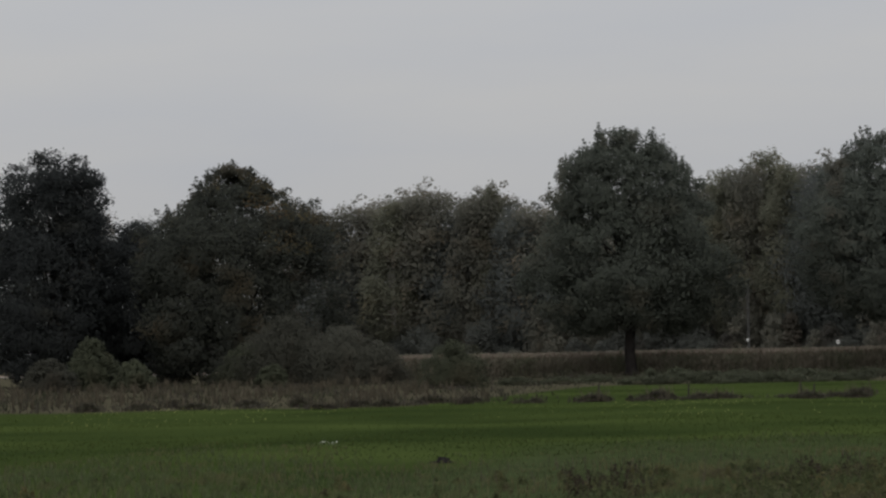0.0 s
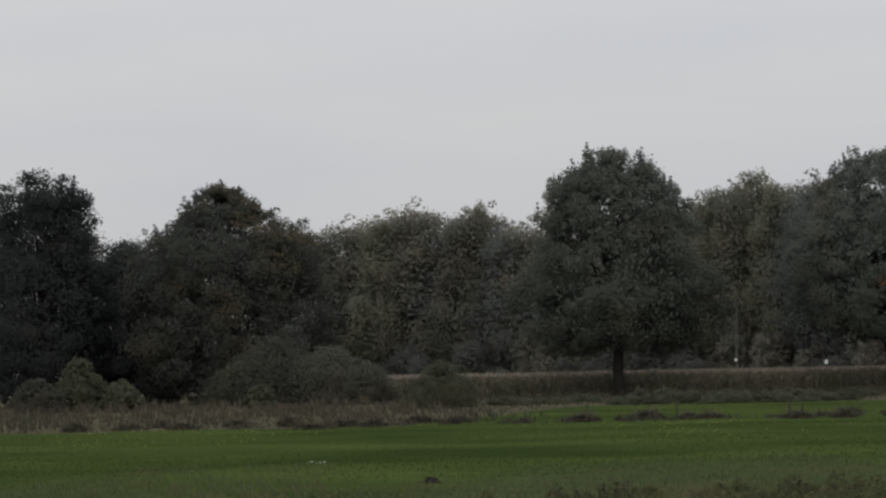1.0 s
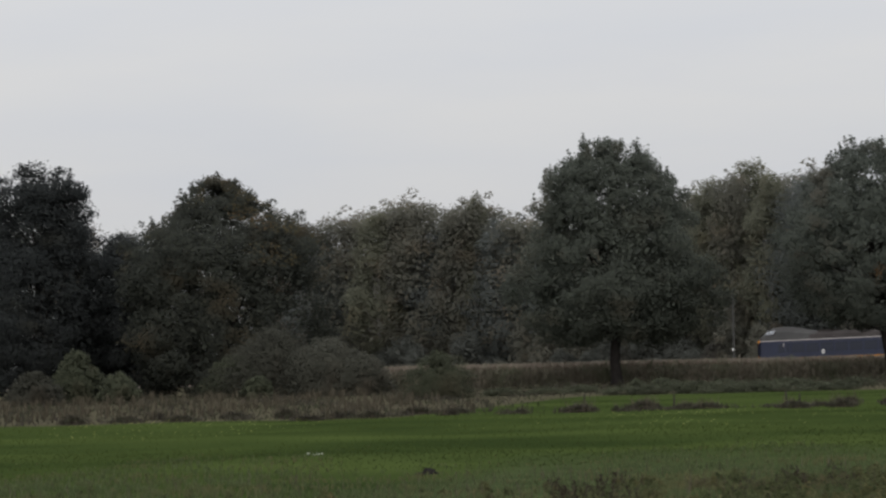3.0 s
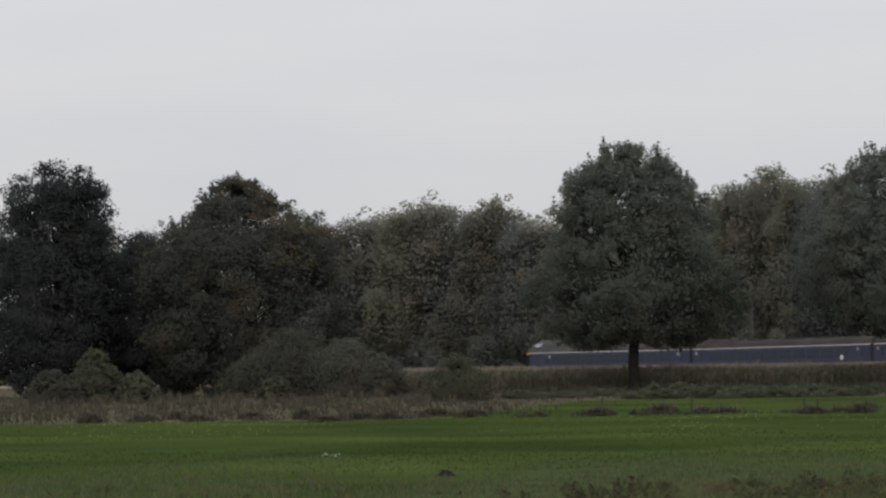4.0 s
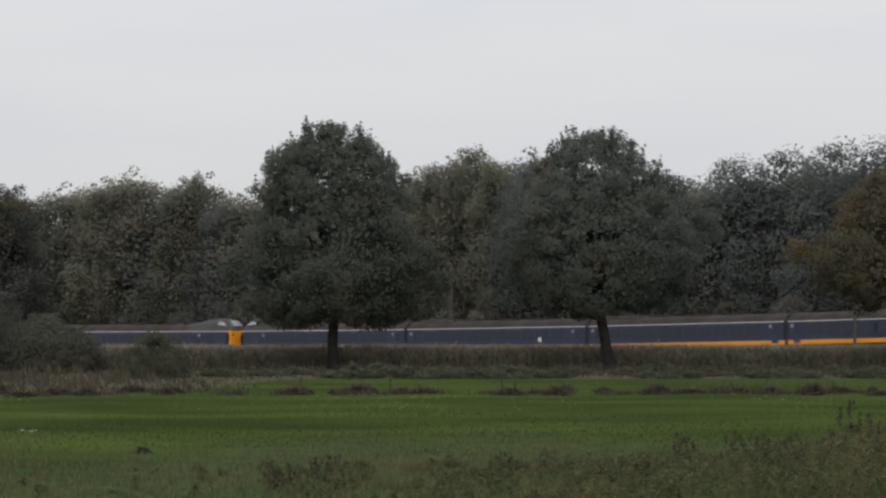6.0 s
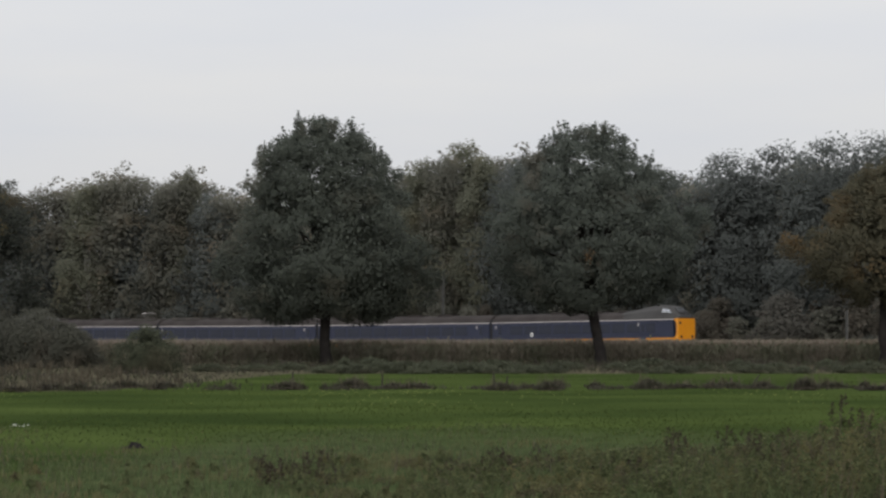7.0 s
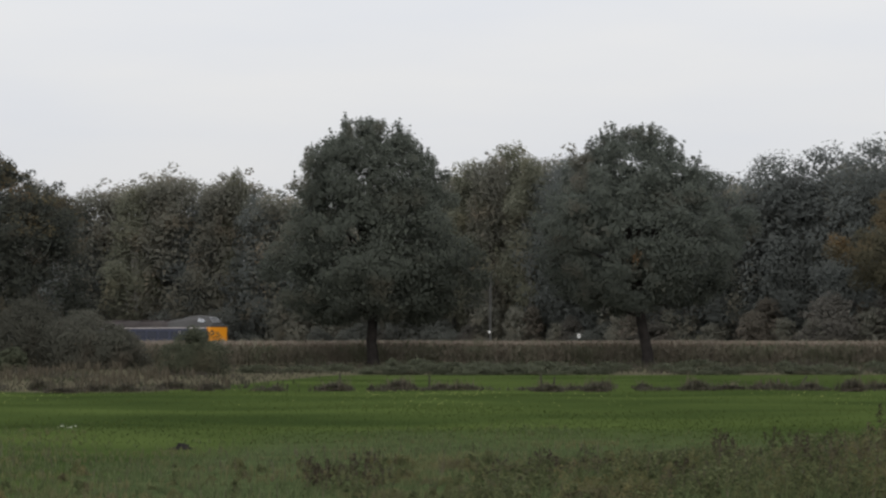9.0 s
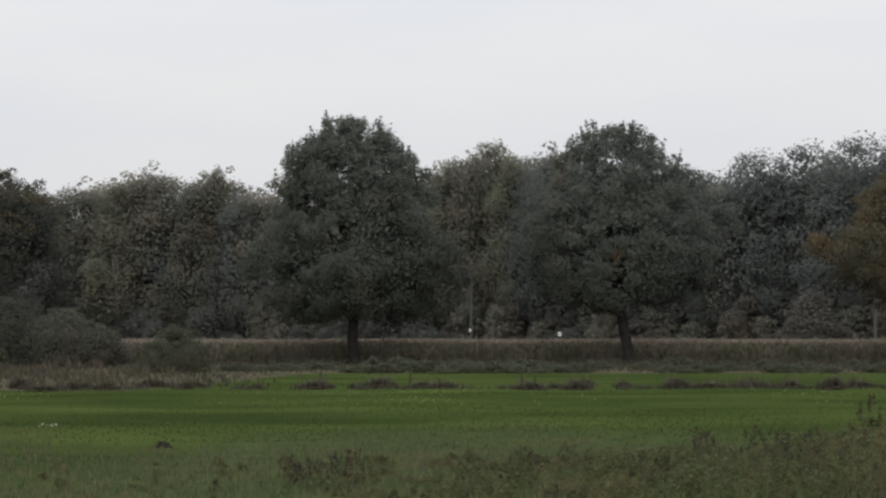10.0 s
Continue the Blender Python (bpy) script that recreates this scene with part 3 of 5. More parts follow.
def carriage(length, nose, label):
    """Built from x = 0 (west end) to length (east end) at rail height; nose: 'west', 'east' or ''."""
    ob = new("train_carriage")
    back = {"west": 0.15, "east": 0.62, "": 0.0}[nose]  # the face stands back from the coupling
    w0 = 0.85 + back if nose == "west" else 0.25
    e0 = length - (0.85 + back if nose == "east" else 0.25)
    low = [(-1.45, 0.95), (-1.45, 1.37), (1.45, 1.37), (1.45, 0.95)]
    mid = [(-1.45, 1.37), (-1.45, 3.2), (1.45, 3.2), (1.45, 1.37)]
    shell("lower_body", low, w0, e0, YELLOW, ob, "yellow lower body side")
    shell("upper_body", mid, w0, e0, BLUE, ob, "dark blue window band")
    shell("roof", ROUND[2:11], w0, e0, ROOF, ob, "plain grey curved roof")
    for y in (-1, 1):
        bm = bmesh.new()
        box(bm, w0, e0, min(y * 1.44, y * 1.475), max(y * 1.44, y * 1.475), 3.17, 3.26)
        part("gutter_stripe", bm, STRIPE, ob, "pale stripe under the roof edge")
        x = w0 + 2.6
        while x + 1.9 < e0 - 1.6:
            bm = bmesh.new()
            yy = y * 1.452
            box(bm, x, x + 1.75, min(yy, yy + y * 0.012), max(yy, yy + y * 0.012), 1.95, 2.85, 0.004)
            part("window", bm, GLASS, ob)
            x += 2.05
        for x in (w0 + (3.6 if nose == "west" else 0.7), e0 - (4.6 if nose == "east" else 1.6)):
            bm = bmesh.new()
            yy = y * 1.455
            box(bm, x, x + 0.85, min(yy, yy + y * 0.015), max(yy, yy + y * 0.015), 1.1, 3.1, 0.004)
            d = part("door", bm, BLUE, ob, "blue folding door")
            bm = bmesh.new()
            yy = y * 1.472
            box(bm, x + 0.2, x + 0.65, min(yy, yy + y * 0.008), max(yy, yy + y * 0.008), 2.0, 2.85)
            part("pane", bm, GLASS, d)
            bm = bmesh.new()
            box(bm, x - 0.24, x - 0.10, min(yy - y * 0.02, yy), max(yy - y * 0.02, yy), 2.6, 2.92)
            part("notice", bm, STRIPE, ob, "small white marking by the door")
    bm = bmesh.new()
    box(bm, w0 + 5, e0 - 5, -1.2, 1.2, 0.5, 0.95, 0.05)
    part("underframe", bm, UNDER, ob)
    for x in (w0 + 7.5, (w0 + e0) / 2, e0 - 8.5):
        bm = bmesh.new()
        box(bm, x, x + 2.2, -0.6, 0.6, 3.9, 4.2, 0.08)
        part("roof_unit", bm, ROOF, ob, "grey ventilation unit")
    if nose == "west":
        bm = bmesh.new()
        box(bm, length - 5.4, length - 1.0, -0.85, 0.85, 3.88, 4.16, 0.05)
        part("pantograph_tray", bm, UNDER, ob, "dark sunken tray under the pantograph")
        g = length - 3.6
        bm = bmesh.new()
        for y in (-0.55, 0.55):
            rod(bm, (g - 1.0, y, 4.28), (g + 1.0, y, 4.28), 0.035, sides=6)
        for x in (g - 0.9, g + 0.9):
            rod(bm, (x, -0.6, 4.28), (x, 0.6, 4.28), 0.035, sides=6)
            for y in (-0.55, 0.55):
                rod(bm, (x, y, 4.12), (x, y, 4.28), 0.06, sides=8)
        for y in (-0.4, 0.4):
            rod(bm, (g + 0.9, y, 4.3), (g - 0.9, y * 0.8, 4.56), 0.03, sides=6)
            rod(bm, (g - 0.9, y * 0.8, 4.56), (g + 0.4, y * 0.6, 4.76), 0.025, sides=6)
        pan = part("pantograph", bm, UNDER, ob, "folded dark pantograph on the roof")
        bm = bmesh.new()
        for x in (g + 0.25, g + 0.55):
            rod(bm, (x, -0.75, 4.80), (x, 0.75, 4.80), 0.03, sides=6)
            for y in (-1, 1):
                rod(bm, (x, y * 0.75, 4.80), (x, y * 0.95, 4.66), 0.03, sides=6)
        part("contact_head", bm, STRIPE, pan, "pale contact strips")
    if not nose:
        bm = bmesh.new()
        box(bm, 1.6, 6.6, -0.75, 0.75, 3.92, 4.24, 0.06)
        part("resistor_box", bm, UNDER, ob, "dark brown resistor box on the roof")
    bogie(ob, w0 + 3.4)
    bogie(ob, e0 - 3.4)
    for end, xa, xb in (("west", 0.0, w0), ("east", e0, length)):
        if nose == end:
            spread = [(0.85, 1.0), (0.62, 0.995), (0.50, 0.97), (0.44, 0.93), (0.42, 0.88)]
            tip = [(d + back if end == "west" else length - d - back, k) for d, k in spread]
            shell("nose", [(-1.45, 0.75), (-1.45, 3.3), (1.45, 3.3), (1.45, 0.75)], xa, xb, YELLOW, ob, "bright yellow front with rounded corners", taper=tip)
            for y in (-1, 1):
                bm = bmesh.new()
                tipd = 0.53 if end == "east" else 0.495
                out = [(0.95, 1.45), (0.78, 1.46), (0.63, 1.56), (tipd, 1.86), (tipd, 2.74), (0.63, 3.02), (0.78, 3.13), (0.95, 3.17)]
                ring = [bm.verts.new(((d + back if end == "west" else length - d - back), y * 1.462, z)) for d, z in out]
                bm.faces.new(ring)
                bmesh.ops.solidify(bm, geom=bm.faces[:], thickness=0.02)
                part("side_panel", bm, BLUE, ob, "rounded blue end of the side band")
            # the raised cab over the nose
            bm = bmesh.new()
            rows = []
            x_at = (lambda d: d + back) if end == "west" else (lambda d: length - d - back)
            for d, top, half in ((0.45, 3.50, 1.05), (0.95, 4.00, 1.1), (1.5, 4.45, 1.05), (2.2, 4.66, 1.0), (3.4, 4.70, 1.0), (4.8, 4.58, 1.0), (6.2, 4.32, 1.05), (7.8, 4.12, 1.05), (8.8, 3.95, 0.9)):
                rows.append([bm.verts.new((x_at(d), y, z)) for y, z in ((-1.42 * (0.8 if d < 0.5 else 1), 3.3), (-half, (top + 3.3) / 2 + 0.15), (-half * 0.6, top - 0.03), (0, top), (half * 0.6, top - 0.03), (half, (top + 3.3) / 2 + 0.15), (1.42 * (0.8 if d < 0.5 else 1), 3.3))])
            for a, b in zip(rows, rows[1:]):
                for i in range(6):
                    bm.faces.new((a[i], a[i + 1], b[i + 1], b[i]))
            bm.faces.new(rows[0])
            bm.faces.new(rows[-1][::-1])
            bmesh.ops.recalc_face_normals(bm, faces=bm.faces)
            hood = part("cab_hood", bm, HOOD, ob, "raised grey cab over the nose")
            for y in (-1, 1):
                bm = bmesh.new()
                vs = [bm.verts.new((x_at(d), y * yy, z)) for d, yy, z in ((1.3, 1.26, 3.84), (2.7, 1.22, 3.95), (2.7, 1.0, 4.36), (1.75, 1.04, 4.24))]
                bm.faces.new(vs)
                bmesh.ops.solidify(bm, geom=bm.faces[:], thickness=0.03)
                part("cab_side_window", bm, CAB_GLASS, hood)
            bm = bmesh.new()
            vs = [bm.verts.new((x_at(d), yy, z)) for d, yy, z in ((0.66, -0.7, 3.84), (0.66, 0.7, 3.84), (1.38, 0.6, 4.45), (1.38, -0.6, 4.45))]
            bm.faces.new(vs)
            bmesh.ops.solidify(bm, geom=bm.faces[:], thickness=0.03)
            part("windscreen", bm, CAB_GLASS, hood)
            bm = bmesh.new()
            box(bm, min(x_at(0.43), x_at(0.37)), max(x_at(0.43), x_at(0.37)), -0.55, 0.55, 0.9, 3.1, 0.02)
            part("end_door", bm, YELLOW, ob)
            for y in (-0.85, 0.85):
                bm = bmesh.new()
                rod(bm, (x_at(0.44), y, 1.45), (x_at(0.36), y, 1.45), 0.13, sides=16)
                part("headlight", bm, GLASS, ob)
            bm = bmesh.new()
            box(bm, min(x_at(0.5), x_at(-0.04 - back)), max(x_at(0.5), x_at(-0.04 - back)), -0.2, 0.2, 0.8, 1.1, 0.03)
            part("coupler", bm, UNDER, ob)
            bm = bmesh.new()
            box(bm, min(x_at(0.43), x_at(0.40)), max(x_at(0.43), x_at(0.40)), -1.15, -0.8, 2.75, 2.98)
            part("grille", bm, RUBBER, ob, "small dark grille")
        else:
            shell("gangway", [(-1.3, 0.9), (-1.3, 3.55), (1.3, 3.55), (1.3, 0.9)], xa, xb, RUBBER, ob, "black rubber gangway bellows")
    return tagged(ob, label, "train carriage", "coupled carriages")


HEAD, MID = 27.05, 26.5
WEST_CAB = "blue and yellow electric train carriage with a western cab"
EAST_CAB = "blue and yellow electric train carriage with an eastern cab"
NO_CAB = "blue and yellow electric train carriage without a cab"
TRAIN = []
west = carriage(HEAD, "west", WEST_CAB)
middle = carriage(MID, "", NO_CAB)
east = carriage(HEAD, "east", EAST_CAB)
start = 0.0
for original, length in ((west, HEAD), (middle, MID), (east, HEAD), (west, HEAD), (middle, MID), (middle, MID), (east, HEAD)):
    used = any(c is original for c, _, _ in TRAIN)
    TRAIN.append((copy_thing(original, Matrix()) if used else original, start, length))
    start += length + (0.1 if original is east else 0.0)


# ---- the woods ----
def build_woods():
    kinds = {
        "dark": tree("forest_tree", 11, 20, 0.8, [(0, 3.4), (0.3, 4.8), (0.58, 4.5), (0.8, 3.2), (0.92, 2.6), (1, 1.5)], 120, 120, 1.45, 0.135, DARK, BARK, 0.28, tufts=28, inner_sprays=14, label="tall dark green broadleaf tree at the edge of the wood"),
        "olive": tree("forest_tree", 12, 20, 0.8, [(0, 3.2), (0.35, 4.6), (0.6, 4.2), (0.82, 2.9), (0.92, 2.4), (1, 1.4)], 115, 120, 1.35, 0.135, OLIVE, BARK, 0.26, tufts=28, inner_sprays=14, label="olive green broadleaf tree turning in autumn, in the wood"),
        "pale": tree("forest_tree", 13, 20, 1.2, [(0, 2.0), (0.3, 3.4), (0.6, 3.2), (0.82, 2.4), (1, 1.2)], 90, 170, 1.10, 0.12, PALE, PALE_BARK, 0.2, tufts=28, inner_sprays=14, squash=1.1, label="slender pale green birch standing in the wood"),
        "russet": tree("forest_tree", 14, 20, 0.8, [(0, 3.0), (0.3, 4.4), (0.6, 4.0), (0.82, 2.9), (1, 1.5)], 110, 120, 1.35, 0.135, RUSSET, BARK, 0.25, tufts=28, inner_sprays=14, label="russet brown broadleaf tree standing in the wood"),
        "fir": tree("forest_tree", 15, 20, 0.8, [(0, 3.8), (0.4, 4.6), (0.68, 4.0), (0.86, 3.1), (1, 1.8)], 120, 120, 1.45, 0.135, DARK, BARK, 0.3, tufts=34, inner_sprays=14, label="dense dark tree with a rounded top, in the wood"),
    }
    first = dict.fromkeys(kinds, True)
    rng = np.random.default_rng(5)

    def stand(kind, b, d, h, wide=1.0):
        x, y = spot(b, d)
        m = pose(x, y, -0.05, 0, 0, rng.uniform(0, 360)) @ Matrix.Diagonal((wide * (0.45 + 0.55 * h / 20), wide * (0.45 + 0.55 * h / 20), h / 20, 1))
        if first[kind]:
            kinds[kind].matrix_basis, first[kind] = m, False
        else:
            copy_thing(kinds[kind], m)

    def edge(b):
        """How far off the edge of the wood lies at a bearing: some way behind the line."""
        return line_dist(b) + 16

    # skyline trees: bearing, height above the tripod in thousandths, kind, width
    SKYLINE = ((-89, 40, "olive", 0.9), (-82, 36.8, "russet", 0.9), (-75, 35.2, "dark", 0.9), (-68.5, 37.2, "olive", 0.9),
                             (-60, 39.6, "pale", 1.1), (-55.5, 39.4, "olive", 0.7), (-50, 41.0, "olive", 0.85), (-43, 40.4, "dark", 0.9), (-38.5, 38.8, "olive", 0.7), (-34.5, 41.6, "pale", 0.45),
                             (-28, 39.5, "dark", 0.75), (-22, 36.0, "olive", 0.9), (-11, 35, "dark", 1.0), (2, 36, "olive", 1.0), (15, 37, "dark", 1.0), (22, 41.0, "olive", 0.6),
                             (26.0, 43.8, "pale", 0.7), (31.0, 45.2, "olive", 0.55), (36.8, 48.2, "pale", 0.75), (41.0, 44.8, "pale", 0.6), (47.5, 46.6, "dark", 0.75), (53.5, 46.8, "fir", 0.85), (64, 42, "dark", 1.0),
                             (75, 41, "olive", 1.0), (82, 45.5, "dark", 0.9), (88, 42.5, "dark", 0.8), (94.5, 37.8, "olive", 0.8), (102.5, 43.0, "fir", 0.85), (109.5, 45.2, "dark", 0.95),
                             (116, 44.8, "fir", 0.9), (122, 45.4, "dark", 0.9), (130, 46.6, "fir", 0.95), (138, 46.8, "dark", 0.8), (145, 47.2, "fir", 0.95), (155, 46, "dark", 1.1),
                             (-158, 39, "fir", 1.1), (-147, 39, "dark", 1.1), (-100, 35, "dark", 1.0), (-112, 36, "olive", 1.0), (-124, 38.2, "dark", 1.1), (-137, 38, "russet", 1.0))
    for b, e, kind, wide in SKYLINE:
        d = edge(b) + rng.uniform(0, 8)
        stand(kind, b, d, EYE + e * d / 1000, wide * 1.22)
    # the depth of the wood behind them
    heights = sorted((b, e) for b, e, kind, wide in SKYLINE)
    hb, he = [b for b, e in heights], [e for b, e in heights]
    for b in np.arange(-168, 172, 8.4):
        if b < -92:
            continue
        d = edge(b) + rng.uniform(8, 14)
        e = np.interp(b, hb, he) - rng.uniform(0.8, 3.0)
        stand(rng.choice(["dark", "olive", "dark", "fir", "russet"]), b + rng.uniform(-1, 1), d, EYE + e * d / 1000, 1.3)

def build_undergrowth():
    """Shrubs and young growth along the foot of the wood."""
    rng = np.random.default_rng(77)
    mats = [OLIVE, RUSSET, PALE, GLOOM, SCRUB]
    made = []
    for k, (mat, tone) in enumerate(zip(mats, ("olive green", "russet brown", "pale yellowish", "dark green", "grey-brown"))):
        made.append(tree("shrub", 30 + k, 6.5, 0.2, [(0, 1.8), (0.35, 2.1), (0.7, 1.8), (0.88, 1.2), (1, 0.5)], 48, 72, 0.75, 0.125, mat, BARK, 0.06, limbs=8, tufts=10, inner_sprays=5, label=tone + " shrub at the foot of the wood", category="shrub", group="shrubs along the wood"))
    for i, b in enumerate(np.arange(-125, 160, 4.4)):
        d = line_dist(b) + rng.uniform(9, 14)
        x, y = spot(b + rng.uniform(-1.5, 1.5), d)
        s = rng.uniform(0.75, 1.45)
        m = pose(x, y, -0.05, 0, 0, rng.uniform(0, 360)) @ Matrix.Diagonal((s * 0.95, s * 0.95, s * rng.uniform(0.6, 1.25), 1))
        k = i % 5 if i < 5 else int(rng.choice([0, 0, 1, 3, 3, 3, 3, 4]))
        if i < 5:
            made[k].matrix_basis = m
        else:
            copy_thing(made[k], m)
    # a second row where the wood is thin
    for b in (-19, -14.5, -10, -5, 0, 4.5, 9, 13.5, 18, 56, 60.6, 63.5, 66.5, 71, 75.5, 80, 84.5, 126, 131, 136, 141, 146):
        x, y = spot(b, line_dist(b) + rng.uniform(15, 19))
        s = rng.uniform(1.2, 1.5)
        copy_thing(made[int(rng.choice([0, 1, 3]))], pose(x, y, -0.05, 0, 0, rng.uniform(0, 360)) @ Matrix.Diagonal((s, s, s * rng.uniform(0.8, 1.1), 1)))
    # one pale bush stands out against the dark trees
    x, y = spot(118.5, 387)
    copy_thing(made[4], pose(x, y, -0.05, 0, 0, 40) @ Matrix.Diagonal((1.6, 1.6, 1.45, 1)))


build_woods()
build_undergrowth()


def build_field_trees():
    t = tree("oak_tree", 21, 20.0, 4.0, [(0, 5.6), (0.08, 7.8), (0.22, 8.7), (0.45, 7.8), (0.64, 6.4), (0.77, 5.4), (0.90, 3.9), (1, 1.0)], 450, 280, 0.98, 0.105, OAK, BARK, 0.44, tufts=90, spires=64, limbs=26, aside=-0.3, label="large dense dark green oak at the edge of the maize")
    t.matrix_basis = pose(*spot(0.3, 315), 0)
    t = tree("oak_tree", 22, 19.4, 4.8, [(0, 4.4), (0.12, 7.2), (0.32, 8.9), (0.52, 8.6), (0.66, 7.4), (0.80, 5.2), (0.9, 3.9), (1, 1.5)], 390, 260, 0.95, 0.105, OAK_OPEN, BARK, 0.44, lean=(-1.25, 0.0), tufts=90, spires=40, limbs=30, label="large oak with a leaning trunk and open crown")
    t.matrix_basis = pose(*spot(71.6, 315), 0)
    rng = np.random.default_rng(3)
    pts = np.array([-1.55, -6.8, 8.8]) + rng.normal(size=(60, 3)) * np.array([0.22, 0.25, 0.32])
    v, f = leaf_faces(rng, pts, unit(rng, 60), 0.11)
    tagged(child("orange_tuft", mesh_of("orange_tuft", v, f, ORANGE_TUFT), t, "small tuft of leaves turned orange"), kind="stuff")
    t = tree("hazel_tree", 23, 17.7, 0.6, [(0, 6.8), (0.25, 8.4), (0.5, 8.6), (0.68, 8.5), (0.75, 7.5), (0.82, 5.0), (0.88, 3.5), (0.94, 2.1), (1, 0.8)], 420, 230, 1.0, 0.115, HAZEL, BARK, 0.3, tufts=90, spires=26, limbs=20, label="broad dark green tree with orange leaves in its top")
    t.matrix_basis = pose(*spot(-101, 312), 0)
    z, a = rng.uniform(10.0, 17.3, 3600), rng.uniform(-2.3, 0.6, 3600)
    r = np.interp(z, [11.8, 13.4, 14.6, 15.4, 16.5, 17.3], [8.3, 7.2, 5.2, 3.6, 2.0, 0.9]) * rng.uniform(0.86, 1.06, 3600)
    some = np.sin(z * 2.1 + 3 * a) + np.sin(a * 5) + 1.2 * np.cos(a) + 0.25 * (z - 15) > 0.5
    pts = np.stack([r * np.cos(a), r * np.sin(a), z], 1)[some]
    v, f = leaf_faces(rng, pts, unit(rng, len(pts)), 0.10)
    tagged(child("turning_leaves", mesh_of("turning_leaves", v, f, TURNING), t, "yellow-brown leaves in the top of the crown"), kind="stuff")
    t = tree("field_tree", 24, 19.3, 0.6, [(0, 6.4), (0.3, 6.8), (0.55, 6.0), (0.72, 5.0), (0.87, 4.4), (0.95, 3.2), (1, 1.5)], 400, 220, 1.0, 0.115, SHADY, BARK, 0.3, tufts=80, spires=12, limbs=20, inner_sprays=12, label="broad dark green tree beside the railway bushes")
    t.matrix_basis = pose(*spot(-149, 316), 0)
    t = tree("field_tree", 26, 13.4, 0.6, [(0, 4.6), (0.3, 5.4), (0.6, 4.8), (0.85, 3.0), (1, 1.0)], 220, 200, 1.0, 0.115, SHADY, BARK, 0.25, tufts=50, limbs=16, label="dark green tree filling the gap between two broad trees")
    t.matrix_basis = pose(*spot(-126, 322), 0)
    t = tree("autumn_tree", 25, 16.5, 5.2, [(0, 3.6), (0.15, 6.2), (0.38, 7.7), (0.5, 6.7), (0.62, 4.9), (0.85, 3.2), (1, 1.0)], 270, 220, 0.95, 0.105, ORANGE, BARK, 0.36, tufts=80, limbs=22, label="broad tree turning orange at the edge of the maize")
    t.matrix_basis = pose(*spot(144.4, 315), 0)


def build_bushes():
    def bush(seed, b, d, h, r, mat, label, base=0.0, clumps=90, leaf=0.075, name="bush", inner_sprays=6):
        t = tree(name, seed, h, base, [(0, r * 0.95), (0.3, r * 1.05), (0.6, r * 0.85), (0.85, r * 0.5), (1, r * 0.15)], clumps, 150, r * 0.26, leaf, mat, BARK, 0.05, tufts=60, limbs=14, inner_sprays=inner_sprays, label=label, category="bush")
        t.matrix_basis = pose(*spot(b, d), -0.05)
    bush(41, -88, 287, 5.1, 3.9, WILLOW, "rounded grey-green willow bush at the field margin", clumps=130)
    bush(42, -74.5, 284, 4.35, 3.5, WILLOW, "lower grey-green willow bush beside a larger one", clumps=120)
    bush(49, -65.5, 282, 3.3, 2.3, WILLOW, "low spreading willow bush at the end of a thicket", clumps=90)
    bush(43, -98, 290, 3.2, 2.2, BUSH_GREEN, "low olive bush under a broad tree")
    bush(44, -45, 240, 2.8, 2.4, BUSH_GREEN, "sparse light green bush in front of the maize", clumps=80, leaf=0.06, inner_sprays=3)
    bush(45, -139, 268, 3.7, 1.7, BUSH_GREEN, "olive green bush at the field margin", clumps=70)
    bush(46, -128, 262, 2.0, 1.5, BUSH_GREEN, "small olive bush at the field margin", clumps=50)
    bush(47, -92, 262, 1.6, 1.2, BUSH_GREEN, "small green bush among withered grass", clumps=40)
    bush(48, -150, 258, 2.2, 2.0, WILLOW, "low grey-green bush at the field margin", clumps=60)


